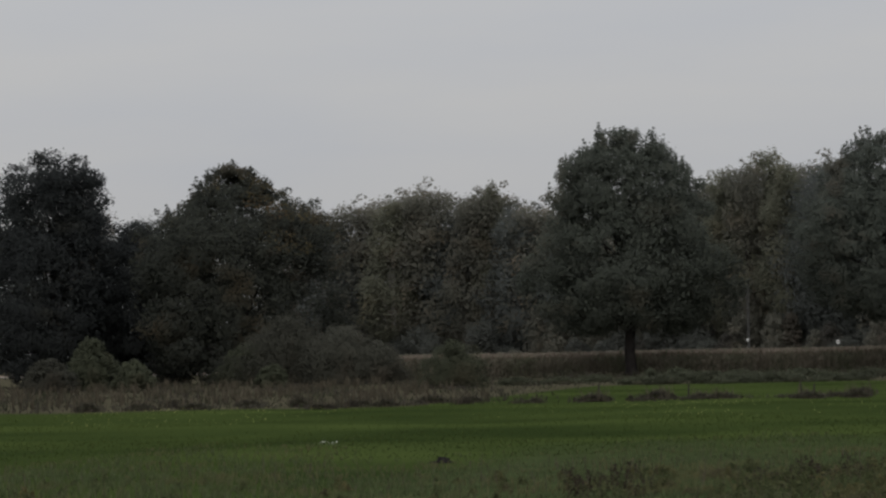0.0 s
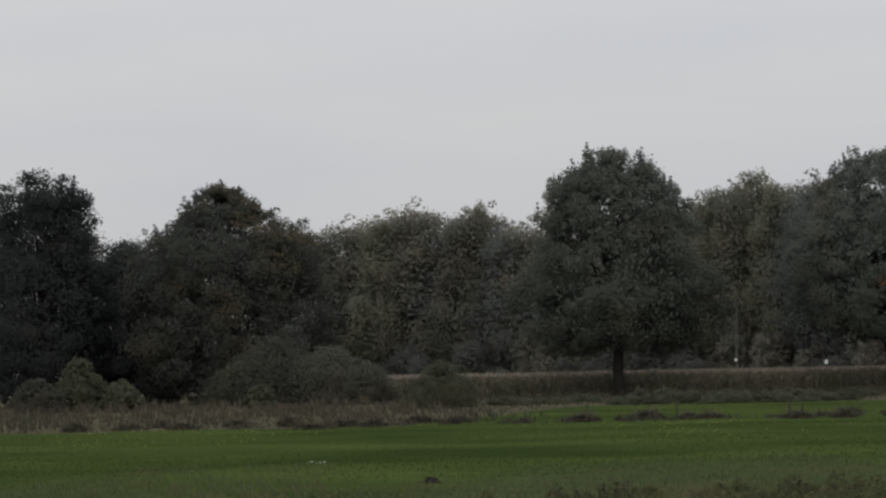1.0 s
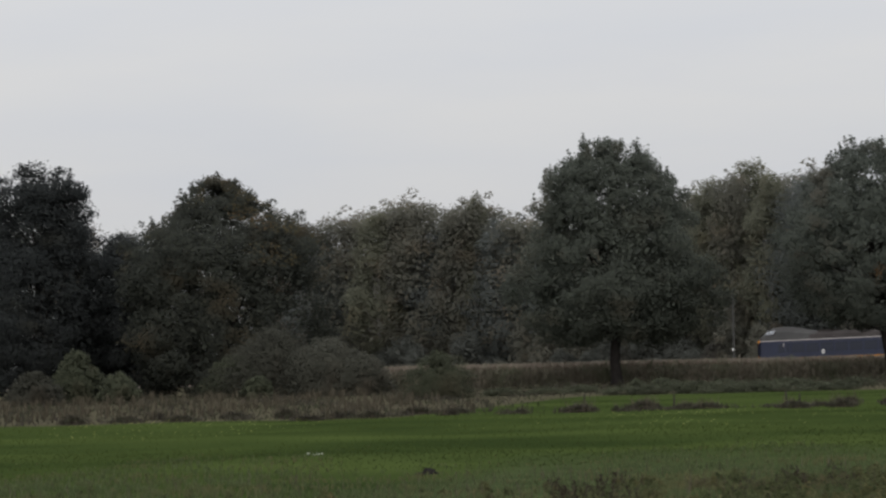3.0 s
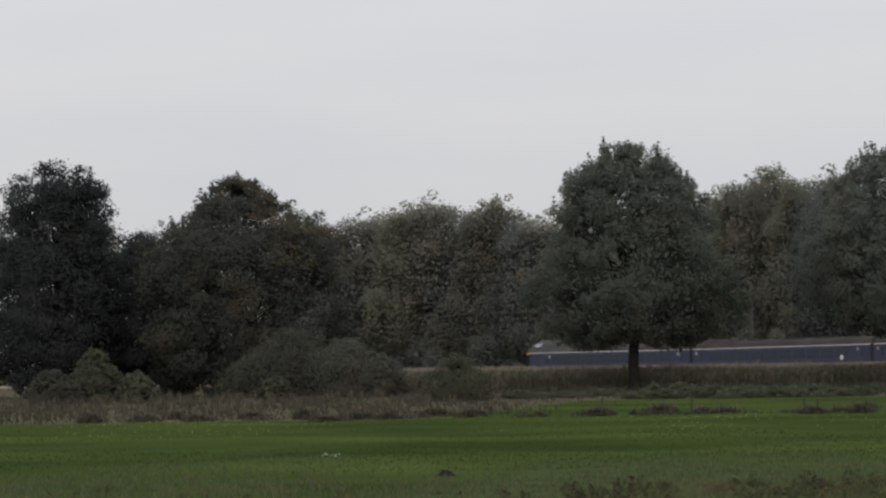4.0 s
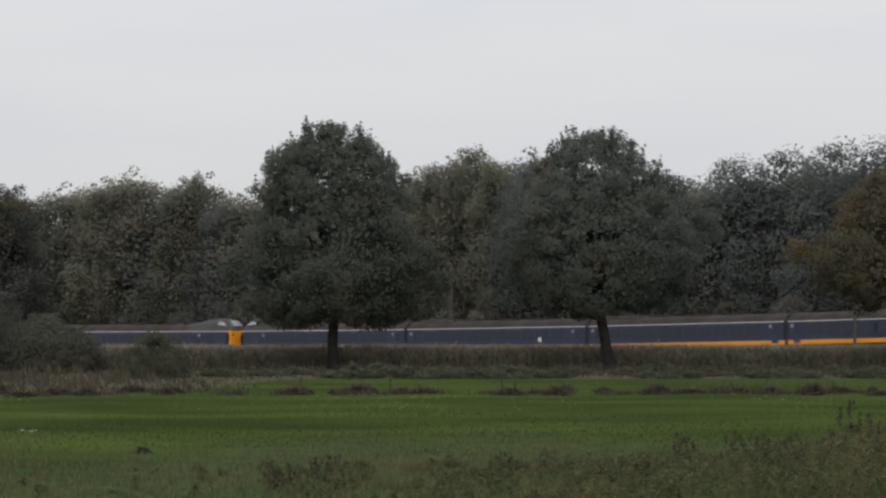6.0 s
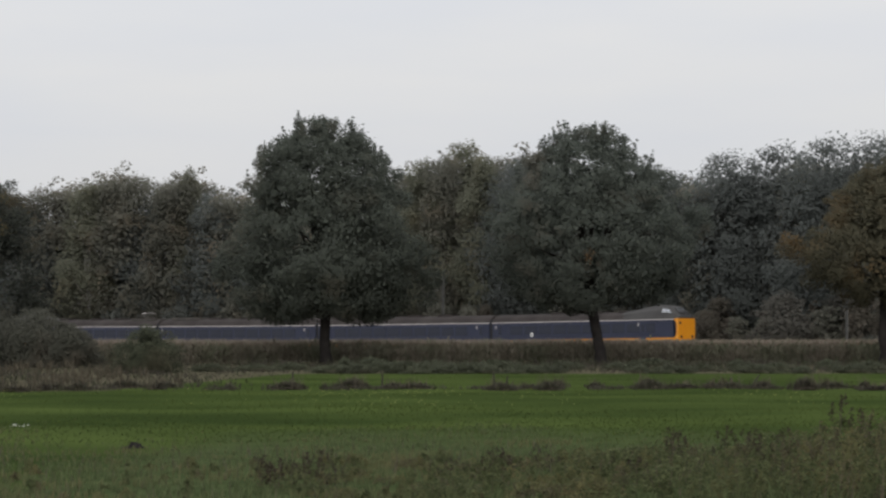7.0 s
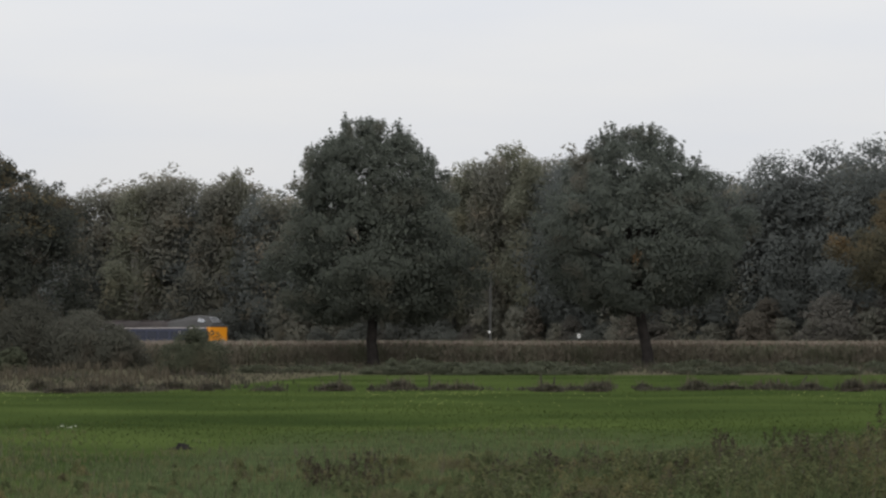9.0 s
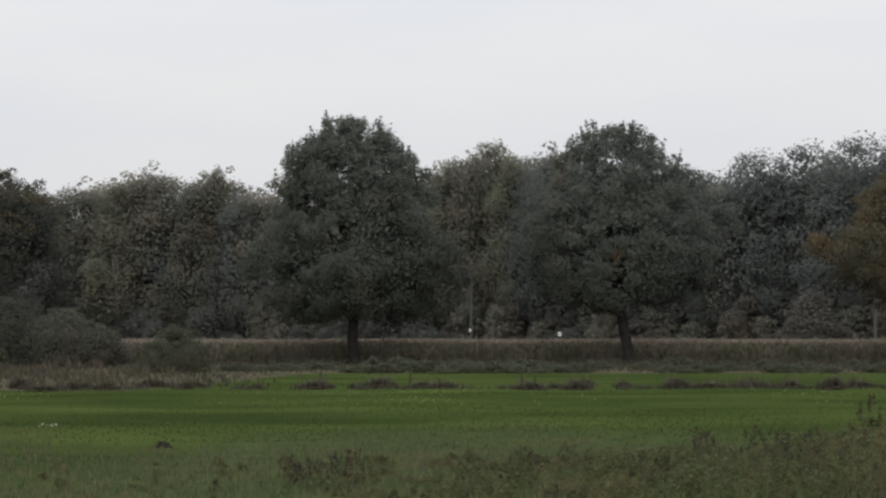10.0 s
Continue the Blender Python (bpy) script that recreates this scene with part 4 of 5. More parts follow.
def build_weed_clumps():
    """Low dark clumps of weeds along the edge of the maize."""
    rng = np.random.default_rng(61)
    first = tree("weed_clump", 51, 0.9, 0.0, [(0, 0.9), (0.4, 0.85), (0.8, 0.5), (1, 0.2)], 40, 40, 0.22, 0.05, BUSH_GREEN, BARK, 0.012, inner_sprays=3, limbs=8, tufts=10, label="low dark clump of weeds before the maize", category="weeds", group="weed clumps before the maize")
    made = False
    for b, d, w, h in ((6, 268, 1.5, 1.1), (12, 275, 1.8, 1.2), (19, 262, 1.3, 0.9), (27, 272, 1.6, 0.9), (35, 258, 1.4, 0.7), (44, 270, 1.7, 1.0), (53, 250, 1.2, 0.7), (62, 266, 1.5, 0.9), (77, 262, 1.4, 0.8),
                       (86, 272, 1.7, 1.1), (96, 252, 1.2, 0.7), (106, 268, 1.5, 1.0), (118, 258, 1.5, 0.8), (130, 270, 1.6, 1.0), (142, 262, 1.5, 0.9), (2, 239, 1.5, 0.8), (9, 237, 1.6, 0.9), (15.5, 240, 1.7, 1.0), (22, 238, 1.5, 1.1), (27, 236, 1.8, 0.9), (32, 239, 1.7, 0.9), (38, 239, 1.6, 1.0), (43, 237, 1.3, 0.7), (50, 238, 1.5, 0.8), (57, 239, 1.5, 0.8), (83, 240, 1.5, 0.7), (91, 238, 1.6, 0.8), (112, 239, 1.6, 0.8), (122, 238, 1.5, 0.7), (136, 239, 1.6, 0.8), (-8, 262, 1.2, 0.8), (-18, 255, 1.4, 0.7), (-28, 250, 1.3, 0.8)):
        x, y = spot(b + rng.uniform(-1.5, 1.5), d)
        m = pose(x, y, -0.02, 0, 0, rng.uniform(0, 360)) @ Matrix.Diagonal((w, w * 0.7, h * 0.85, 1))
        if made:
            copy_thing(first, m)
        else:
            first.matrix_basis, made = m, True


build_field_trees()
build_bushes()
build_weed_clumps()


# ---- the maize ----
def blades(rng, x, y, z, height, width, bend, per, lean=0.25):
    """Curved tapering blades, per at each place; three segments each."""
    n = len(x) * per
    bx, by, bz = np.repeat(x, per), np.repeat(y, per), np.repeat(z, per)
    h = np.repeat(height, per) * rng.uniform(0.55, 1.15, n)
    az = rng.uniform(0, 2 * np.pi, n)
    dx, dy = np.cos(az), np.sin(az)
    wd = width * rng.uniform(0.7, 1.3, n)
    sx, sy = -dy * wd, dx * wd
    k = bend * rng.uniform(0.3, 1.3, n)
    l0 = lean * rng.uniform(0, 1, n)
    P = np.stack([bx, by, bz], 1)
    D = np.stack([dx, dy, np.zeros(n)], 1)
    S = np.stack([sx, sy, np.zeros(n)], 1)
    up = np.array([0, 0, 1.0])
    mid = P + D * (h * (l0 * 0.5 + k * 0.25))[:, None] + up * (h * 0.6)[:, None]
    tip = P + D * (h * (l0 + k))[:, None] + up * (h * (1 - 0.35 * k))[:, None]
    V = np.stack([P - S, P + S, mid - S * 0.8, mid + S * 0.8, tip], axis=1).reshape(-1, 3)
    o = np.arange(n)[:, None] * 5
    Fc = np.concatenate([o + [0, 1, 3], o + [0, 3, 2], o + [2, 3, 4]], axis=1).reshape(-1, 3)
    return V, Fc


def build_maize():
    rng = np.random.default_rng(90)
    xs, ys = [], []
    for r, d in enumerate(np.concatenate([np.arange(0, 6, 0.75), np.arange(6, 70, 2.4)])):
        step = 0.25 if d < 6 else 0.4
        y = 319 + d
        x = np.arange(-24, 62, step)
        u_lim = -66.74 + (498.28 - 8 - y) / 0.7197 * 0.6943  # where the row would meet the bank
        keep = x < u_lim
        x = x[keep] + rng.uniform(-0.2, 0.2, keep.sum())
        xs.append(x)
        ys.append(y + rng.uniform(-0.15, 0.15, len(x)))
    x, y = np.concatenate(xs), np.concatenate(ys)
    z = np.zeros(len(x))
    h = rng.uniform(1.92, 2.11, len(x)) + 0.02 * np.sin(x * 0.3)
    V1, F1 = blades(rng, x, y, z, h, 0.022, 0.05, 1, 0.05)
    lv, lf, off = [V1], [F1], len(V1)
    front = y < 334  # deeper in, the tops alone stand free
    for zz in (0.3, 0.7, 1.05, 1.4):
        at = front.sum()
        Vb, Fb = blades(rng, x[front] + rng.normal(size=at) * 0.12, y[front], z[front] + zz + rng.normal(size=at) * 0.14, np.full(at, 0.66), 0.06, 0.9, 2, 0.6)
        lv.append(Vb)
        lf.append(Fb + off)
        off += len(Vb)
    ob = new("maize_field", mesh_of("maize_field", np.concatenate(lv), np.concatenate(lf), CORN_LOW))
    tagged(ob, "field of withered maize standing about two metres high", "maize", kind="stuff")
    Vt, Ft = blades(rng, x, y, h - 0.42, np.full(len(x), 0.45), 0.030, 0.4, 5, 0.5)
    ob = new("maize_tassels", mesh_of("maize_tassels", Vt, Ft, CORN_TOP))
    tagged(ob, "dry tan tassels on top of the withered maize", "maize", kind="stuff")


build_maize()


# ---- grass, weeds, clods ----
def fan(rng, n, d0, d1, b0, b1, power=1.0):
    """Places spread over a wedge of the plain."""
    t = rng.uniform(0, 1, n) ** power
    d = d0 + (d1 - d0) * t
    b = rng.uniform(b0, b1, n)
    return b * d / 1000, d


def build_grass():
    rng = np.random.default_rng(7)
    x, y = fan(rng, 32000, 78, 244, -178, 178, 0.8)
    keep = (y < 239) & ((x > -5 + rng.normal(size=len(x))) | (y < 164 + rng.normal(size=len(x)) * 1.5))
    x, y = x[keep], y[keep]
    lush = 0.75 + 0.35 * np.sin(x * 0.31 + 2 * np.sin(y * 0.07)) * np.sin(y * 0.16 + 1.0)
    V, Fc = blades(rng, x, y, ground_z(x, y) - 0.01, 0.085 * np.clip(lush, 0.5, 1.2), 0.009, 0.4, 3)
    tagged(new("meadow_grass", mesh_of("meadow_grass", V, Fc, GRASS)), "short bright green meadow grass", "grass", kind="stuff")
    x, y = fan(rng, 21000, 46, 104, -178, 178, 0.9)
    reach = 84 + 7 * np.sin(x * 0.5) + 4 * np.sin(x * 1.7 + 1) + rng.normal(size=len(x)) * 5
    keep = y < reach
    x, y = x[keep], y[keep]
    tall = np.clip(0.10 + 0.10 * (reach[keep] - y) / 30, 0.08, 0.24)
    V, Fc = blades(rng, x, y, ground_z(x, y) - 0.01, tall, 0.007, 0.55, 4)
    tagged(new("long_grass", mesh_of("long_grass", V, Fc, LONG_GRASS)), "longer mixed grass on the near edge of the meadow", "grass", kind="stuff")
    x, y = fan(rng, 19000, 158, 318, -178, 178, 0.8)
    west_side = x < -5.5 + rng.normal(size=len(x)) * 1.2
    keep = np.where(west_side, y > 162 + rng.normal(size=len(x)) * 1.5, y > 239 + rng.normal(size=len(x)) * 3)
    x, y, ws = x[keep], y[keep], west_side[keep]
    tall = np.where(ws, 0.32, np.interp(y, [239, 252, 285, 310], [0.16, 0.3, 0.5, 0.85])) * rng.uniform(0.4, 1.35, len(x)) * (0.8 + 0.35 * np.sin(x * 0.8 + y * 0.1))
    V, Fc = blades(rng, x, y, np.zeros(len(x)) - 0.01, tall, 0.021, 0.55, 3)
    tagged(new("withered_margin", mesh_of("withered_margin", V, Fc, STRAW)), "rough withered grass and weeds before the maize", "grass", kind="stuff")


def build_rough_patches():
    """Darker sward in the middle of the meadow, dry stalks near by, dead docks on the western margin."""
    rng = np.random.default_rng(27)
    x, y = fan(rng, 15000, 82, 124, -178, 178)
    ragged = 90 + 5 * np.sin(x * 0.45) + 3 * np.sin(x * 1.3)
    far_edge = 112 + 9 * np.sin(x * 0.21 + 0.6) + 4 * np.sin(x * 0.8)
    keep = (y > ragged - 6) & (y < far_edge + rng.normal(size=len(x)) * 4)
    x, y = x[keep], y[keep]
    V, Fc = blades(rng, x, y, ground_z(x, y) - 0.01, np.full(len(x), 0.048) * rng.uniform(0.6, 1.2, len(x)), 0.013, 0.5, 3)
    tagged(new("dark_sward", mesh_of("dark_sward", V, Fc, SWARD)), "darker grass in the middle of the meadow", "grass", kind="stuff")
    x, y = fan(rng, 5200, 47, 67, 10, 178)
    b = x / y * 1000
    stand = 0.5 + 0.5 * np.sin(x * 2.6 + 0.8 * np.sin(y * 1.3))
    keep = rng.uniform(0, 1, len(x)) < stand * np.interp(b, [10, 60, 178], [0.15, 0.5, 1.0])
    x, y, b = x[keep], y[keep], b[keep]
    tall = np.interp(b, [10, 60, 100, 140, 178], [0.22, 0.30, 0.44, 0.58, 0.66]) * np.interp(y, [47, 56, 67], [1, 1, 0.6]) * rng.uniform(0.6, 1.15, len(x))
    V, Fc = blades(rng, x, y, ground_z(x, y) - 0.01, tall, 0.007, 0.5, 5)
    tagged(new("tall_grass", mesh_of("tall_grass", V, Fc, LONG_GRASS)), "tall unmown grass between the weeds of the near bank", "grass", kind="stuff")
    x, y = fan(rng, 1000, 48, 78, -178, 178)
    V, Fc = blades(rng, x, y, ground_z(x, y) - 0.01, rng.uniform(0.15, 0.38, len(x)), 0.005, 0.35, 2)
    tagged(new("dry_stalks", mesh_of("dry_stalks", V, Fc, DOCK)), "thin dry brown stalks among the long grass", "stalks", kind="stuff")
    x, y = fan(rng, 2200, 168, 285, -178, -36, 0.8)
    drift = np.sin(x * 0.9 + 0.4 * np.sin(y * 0.2)) + 0.5 * np.sin(y * 0.31) + rng.normal(size=len(x)) * 0.4 > 0.2
    x, y = x[drift], y[drift]
    V, Fc = blades(rng, x, y, np.zeros(len(x)), rng.uniform(0.4, 0.95, len(x)), 0.022, 0.25, 5)
    tagged(new("dead_docks", mesh_of("dead_docks", V, Fc, DOCK)), "reddish brown dead dock stalks in the withered margin", "weeds", kind="stuff")


def tussock(seed, width, height, label):
    """A low heap of turned earth with dark blades and dead stalks on it; one metre across when scaled by 1."""
    rng = np.random.default_rng(seed)
    ob = new("tussock")
    bm = bmesh.new()
    bmesh.ops.create_icosphere(bm, subdivisions=3, radius=0.5)
    for v in bm.verts:
        k = 1 + 0.35 * noise.noise(v.co * 3.1 + Vector((seed, 0, 0))) + 0.18 * noise.noise(v.co * 8.0)
        lump = 0.55 + 0.9 * max(0.0, 0.35 + noise.noise(Vector((v.co.x * width * 2.6, seed * 3.0, 0.0))))
        v.co = Vector((v.co.x * width * k, v.co.y * 0.8 * k, max(v.co.z, -0.1) * height * 1.05 * k * lump))
    part("earth_mound", bm, DITCH_EARTH, ob)
    n = int(240 * width)
    x = rng.normal(size=n) * 0.27 * width
    y = rng.normal(size=n) * 0.25
    z = height * 0.45 * np.exp(-(x / (0.45 * width)) ** 2)
    V, Fc = blades(rng, x, y, z, rng.uniform(0.12, 0.42, n) * height / 0.4, 0.012, 0.6, 3)
    tagged(child("withered_grass", mesh_of("withered_grass", V, Fc, RUSH), ob), kind="stuff")
    n = int(34 * width)
    x, y = rng.normal(size=n) * 0.3 * width, rng.normal(size=n) * 0.25
    V, Fc = blades(rng, x, y, np.zeros(n), rng.uniform(0.35, 0.95, n), 0.011, 0.3, 2, 0.35)
    tagged(child("dry_growth", mesh_of("dry_growth", V, Fc, DOCK), ob, "tall dry brown stalks"), kind="stuff")
    return tagged(ob, label, "tussock", "tussocks along the ditch")


def build_ditch():
    low = tussock(1, 1.6, 0.30, "wide low tussock of dark withered grass and earth")
    mid = tussock(2, 1.0, 0.36, "dark tussock of withered grass on turned earth")
    small = tussock(3, 0.55, 0.30, "small dark clod of earth with withered blades")
    seen = set()
    rng = np.random.default_rng(8)
    for b, w in ((-140, 1.0), (-126, 2.2), (-112, 1.3), (-98, 1.1), (-85, 0.8), (-79, 2.0), (-68, 0.5), (-62.6, 0.9), (-50.6, 2.2), (-40.4, 0.9), (-24, 0.5), (-9.2, 1.3),
                 (0.3, 0.35), (7.3, 1.2), (18.5, 1.0), (24, 1.5), (46, 1.2), (53, 2.0), (58, 1.0), (70, 0.7), (84, 1.1), (92, 2.2), (104.5, 1.7), (113, 0.9), (124, 1.0), (131, 2.4), (143, 1.6)):
        if w >= 1.9:
            x, y = spot(b + 3.6 * w, 166 + rng.uniform(-3, 5))
            copy_thing(small, pose(x, y, ground_z(x, y), 0, 0, rng.uniform(0, 360)) @ Matrix.Diagonal((1.2, 1.0, rng.uniform(0.8, 1.3), 1)))
            w *= 0.72
        thing, base = (low, 1.6) if w >= 1.4 else ((mid, 1.0) if w >= 0.8 else (small, 0.55))
        x, y = spot(b, 164 + rng.uniform(-3, 7))
        m = pose(x, y, ground_z(x, y), 0, 0, rng.uniform(-12, 12) + 180 * rng.integers(0, 2)) @ Matrix.Diagonal((w / base, 1.0, rng.uniform(0.55, 1.2), 1))
        if thing.name in seen:
            copy_thing(thing, m)
        else:
            thing.matrix_basis = m
            seen.add(thing.name)
    # a broken line of rough growth joins the heaps
    x, y = fan(rng, 5200, 162.5, 167.5, -178, 178)
    rough = np.sin(x * 1.1) + 0.7 * np.sin(x * 2.7 + 1) + rng.normal(size=len(x)) * 0.5 + np.clip(x / 20, -0.3, 0.7) > 0.55
    x, y = x[rough], y[rough]
    V, Fc = blades(rng, x, y, ground_z(x, y) - 0.01, rng.uniform(0.08, 0.26, len(x)), 0.014, 0.5, 4)
    tagged(new("ditch_grass", mesh_of("ditch_grass", V, Fc, RUSH)), "rough brownish grass along the shallow ditch", "grass", kind="stuff")
    for b, d, h, tilt in ((15.0, 172, 0.62, 3), (44.0, 174, 0.7, -4), (47.0, 175, 0.55, 6), (110.0, 176, 0.75, 38), (105.0, 173, 0.5, -5), (-8.0, 172, 0.75, 2)):
        ob = new("fence_post")
        x, y = spot(b, d)
        ob.matrix_basis = pose(x, y, ground_z(x, y) - 0.05, 0, tilt, 20)
        bm = rod(bmesh.new(), (0, 0, 0), (0, 0, h), 0.045, 0.035, 8)
        part("post", bm, WOOD_POST, ob)
        tagged(ob, "short weathered wooden post standing in the ditch", "post", "posts in the ditch")


def build_molehill():
    ob = new("molehill")
    x, y = spot(-48.4, 79.5)
    ob.matrix_basis = pose(x, y, ground_z(x, y) - 0.02)
    bm = bmesh.new()
    bmesh.ops.create_icosphere(bm, subdivisions=4, radius=1.0)
    for v in bm.verts:
        k = 1 + 0.3 * noise.noise(v.co * 2.5) + 0.16 * noise.noise(v.co * 7.0)
        tail = 1.5 if v.co.x < 0 else 1.0
        v.co = Vector((v.co.x * 0.19 * k * tail, v.co.y * 0.2 * k, max(v.co.z, -0.2) * (0.14 if v.co.x > -0.3 else 0.075) * k))
    part("earth_mound", bm, EARTH, ob)
    rng = np.random.default_rng(4)
    bm = bmesh.new()
    for k in range(16):
        a, r = rng.uniform(0, 6.28), rng.uniform(0.12, 0.26)
        got = bmesh.ops.create_icosphere(bm, subdivisions=1, radius=rng.uniform(0.012, 0.03))["verts"]
        bmesh.ops.translate(bm, verts=got, vec=(r * math.cos(a), r * math.sin(a) * 0.8, 0.03))
    part("crumbs", bm, EARTH, ob)
    tagged(ob, "dark fresh molehill of crumbled earth on the meadow", "molehill")


def build_flowers():
    rng = np.random.default_rng(15)
    x, y = fan(rng, 1700, 118, 163, -150, 130, 0.7)
    patchy = np.sin(x * 0.33 + 0.8) + 0.6 * np.sin(x * 0.9) + rng.normal(size=len(x)) * 0.5 > 0.35
    x, y = x[patchy], y[patchy]
    p = np.stack([x, y, ground_z(x, y) + 0.09], 1)
    v, f = leaf_faces(rng, p, np.tile((0, -0.6, 0.8), (len(p), 1)), 0.017, 0.9)
    tagged(new("dandelions", mesh_of("dandelions", v, f, BLOOM)), "scattered pale yellow flower heads in the meadow", "flowers", kind="stuff")
    cx, cy = spot(-76.5, 94)
    p = np.array([cx, cy, 0.07]) + rng.normal(size=(20, 3)) * np.array([0.14, 0.2, 0.02])
    v, f = leaf_faces(rng, p, np.tile((0, -0.7, 0.7), (len(p), 1)), 0.014, 0.9)
    tagged(new("white_flowers", mesh_of("white_flowers", v, f, WHITE_BLOOM)), "small cluster of white flower heads in the grass", "flowers", kind="stuff")


def weeds(rng, x, y, height, leafy):
    """Upright herbs: a thin stem each, with leaves along it that droop outward."""
    V1, F1 = blades(rng, x, y, ground_z(x, y) - 0.02, height, 0.006, 0.12, 1, 0.25)
    n = len(x) * leafy
    i = np.repeat(np.arange(len(x)), leafy)
    t = rng.uniform(0.12, 1.0, n)
    az = rng.uniform(0, 6.283, n)
    reach = (0.03 + 0.17 * (1 - t)) * rng.uniform(0.4, 1.2, n) * (0.5 + height[i])
    p = np.stack([x[i] + np.cos(az) * reach, y[i] + np.sin(az) * reach, ground_z(x[i], y[i]) + t * height[i] * rng.uniform(0.8, 1.0, n)], 1)
    out = np.stack([np.cos(az), np.sin(az), np.full(n, 0.7)], 1)
    V2, F2 = leaf_faces(rng, p, out, 0.044, 0.34)
    return (V1, F1), (V2, F2)


def build_weeds():
    rng = np.random.default_rng(19)
    x, y = fan(rng, 5200, 47, 68, -178, 178)
    b = x / y * 1000
    rise = np.clip(np.interp(b, [-178, -60, 0, 30, 60, 100, 140, 178], [0.22, 0.20, 0.26, 0.32, 0.44, 0.72, 1.0, 1.2]) + 0.10 * np.sin(b * 0.31) + 0.06 * np.sin(b * 0.83 + 1), 0.15, 1.3)
    clump = 0.55 + 0.45 * np.sin(x * 2.1 + 1.3 * np.sin(y * 0.9)) * np.sin(y * 1.1 + 0.7 * x)
    rise = rise * (0.45 + 0.7 * clump)
    keep = rng.uniform(0, 1, len(x)) < (0.12 + 1.1 * clump ** 1.5) * np.interp(b, [-178, -100, -60, 0, 40, 100, 178], [0.07, 0.07, 0.05, 0.09, 0.22, 0.55, 0.9])
    x, y, rise = x[keep], y[keep], rise[keep]
    h = rise * rng.uniform(0.45, 1.1, len(x)) * np.interp(y, [47, 55, 68], [0.95, 1.0, 0.62])
    brown = np.sin(x * 1.7 + 0.6 * y) + rng.normal(size=len(x)) * 0.6 > 1.35
    (V3, F3), (V4, F4) = weeds(rng, x[brown], y[brown], h[brown] * 1.15, 30)
    tagged(new("brown_weeds", mesh_of("brown_weeds", V4, F4, WEED_BROWN)), "withered brown weeds among the green on the near bank", "weeds", kind="stuff")
    tagged(new("brown_weed_stems", mesh_of("brown_weed_stems", V3, F3, WEED_STEM)), "dry brown weed stems on the near bank", "weeds", kind="stuff")
    x, y, h = x[~brown], y[~brown], h[~brown]
    (V1, F1), (V2, F2) = weeds(rng, x, y, h, 52)
    tagged(new("weed_stems", mesh_of("weed_stems", V1, F1, WEED_STEM)), "thin brown stems of tall weeds on the near bank", "weeds", kind="stuff")
    tagged(new("weed_leaves", mesh_of("weed_leaves", V2, F2, WEED)), "tangled olive and brown weeds on the near bank", "weeds", kind="stuff")
    for k, (bb, d, hh) in enumerate(((-15.5, 57, 0.50), (-13.6, 56.5, 0.44), (-11.3, 57, 0.46), (-4.6, 57.5, 0.52), (-0.9, 57, 0.56), (45.5, 58, 0.52), (47.8, 57, 0.44), (112, 58, 0.78), (128, 58, 0.98), (133, 57, 0.90))):
        ob = new("dead_weed")
        x0, y0 = spot(bb, d)
        ob.matrix_basis = pose(x0, y0, float(ground_z(x0, y0)) - 0.02, 0, rng.uniform(-6, 6), rng.uniform(0, 360))
        bm = rod(bmesh.new(), (0, 0, 0), (0.02, 0, hh), 0.008, 0.003, 6)
        for j in range(7):
            z = hh * (0.25 + 0.1 * j)
            a = j * 2.4
            rod(bm, (0.01, 0, z), (0.09 * math.cos(a) * (1.2 - z), 0.09 * math.sin(a), z + 0.08), 0.004, 0.002, 5)
        part("stem", bm, WEED_STEM, ob)
        m = 100
        t = rng.uniform(0.3, 1.0, m)
        p = np.stack([rng.normal(size=m) * 0.05 * (1.3 - t), rng.normal(size=m) * 0.05 * (1.3 - t), t * hh], 1)
        v, f = leaf_faces(rng, p, unit(rng, m), 0.020, 0.5)
        tagged(child("seed_head", mesh_of("seed_head", v, f, SEED), ob), kind="stuff")
        tagged(ob, "dark dead weed stalk with withered seed heads", "weed", "dead stalks on the near bank")


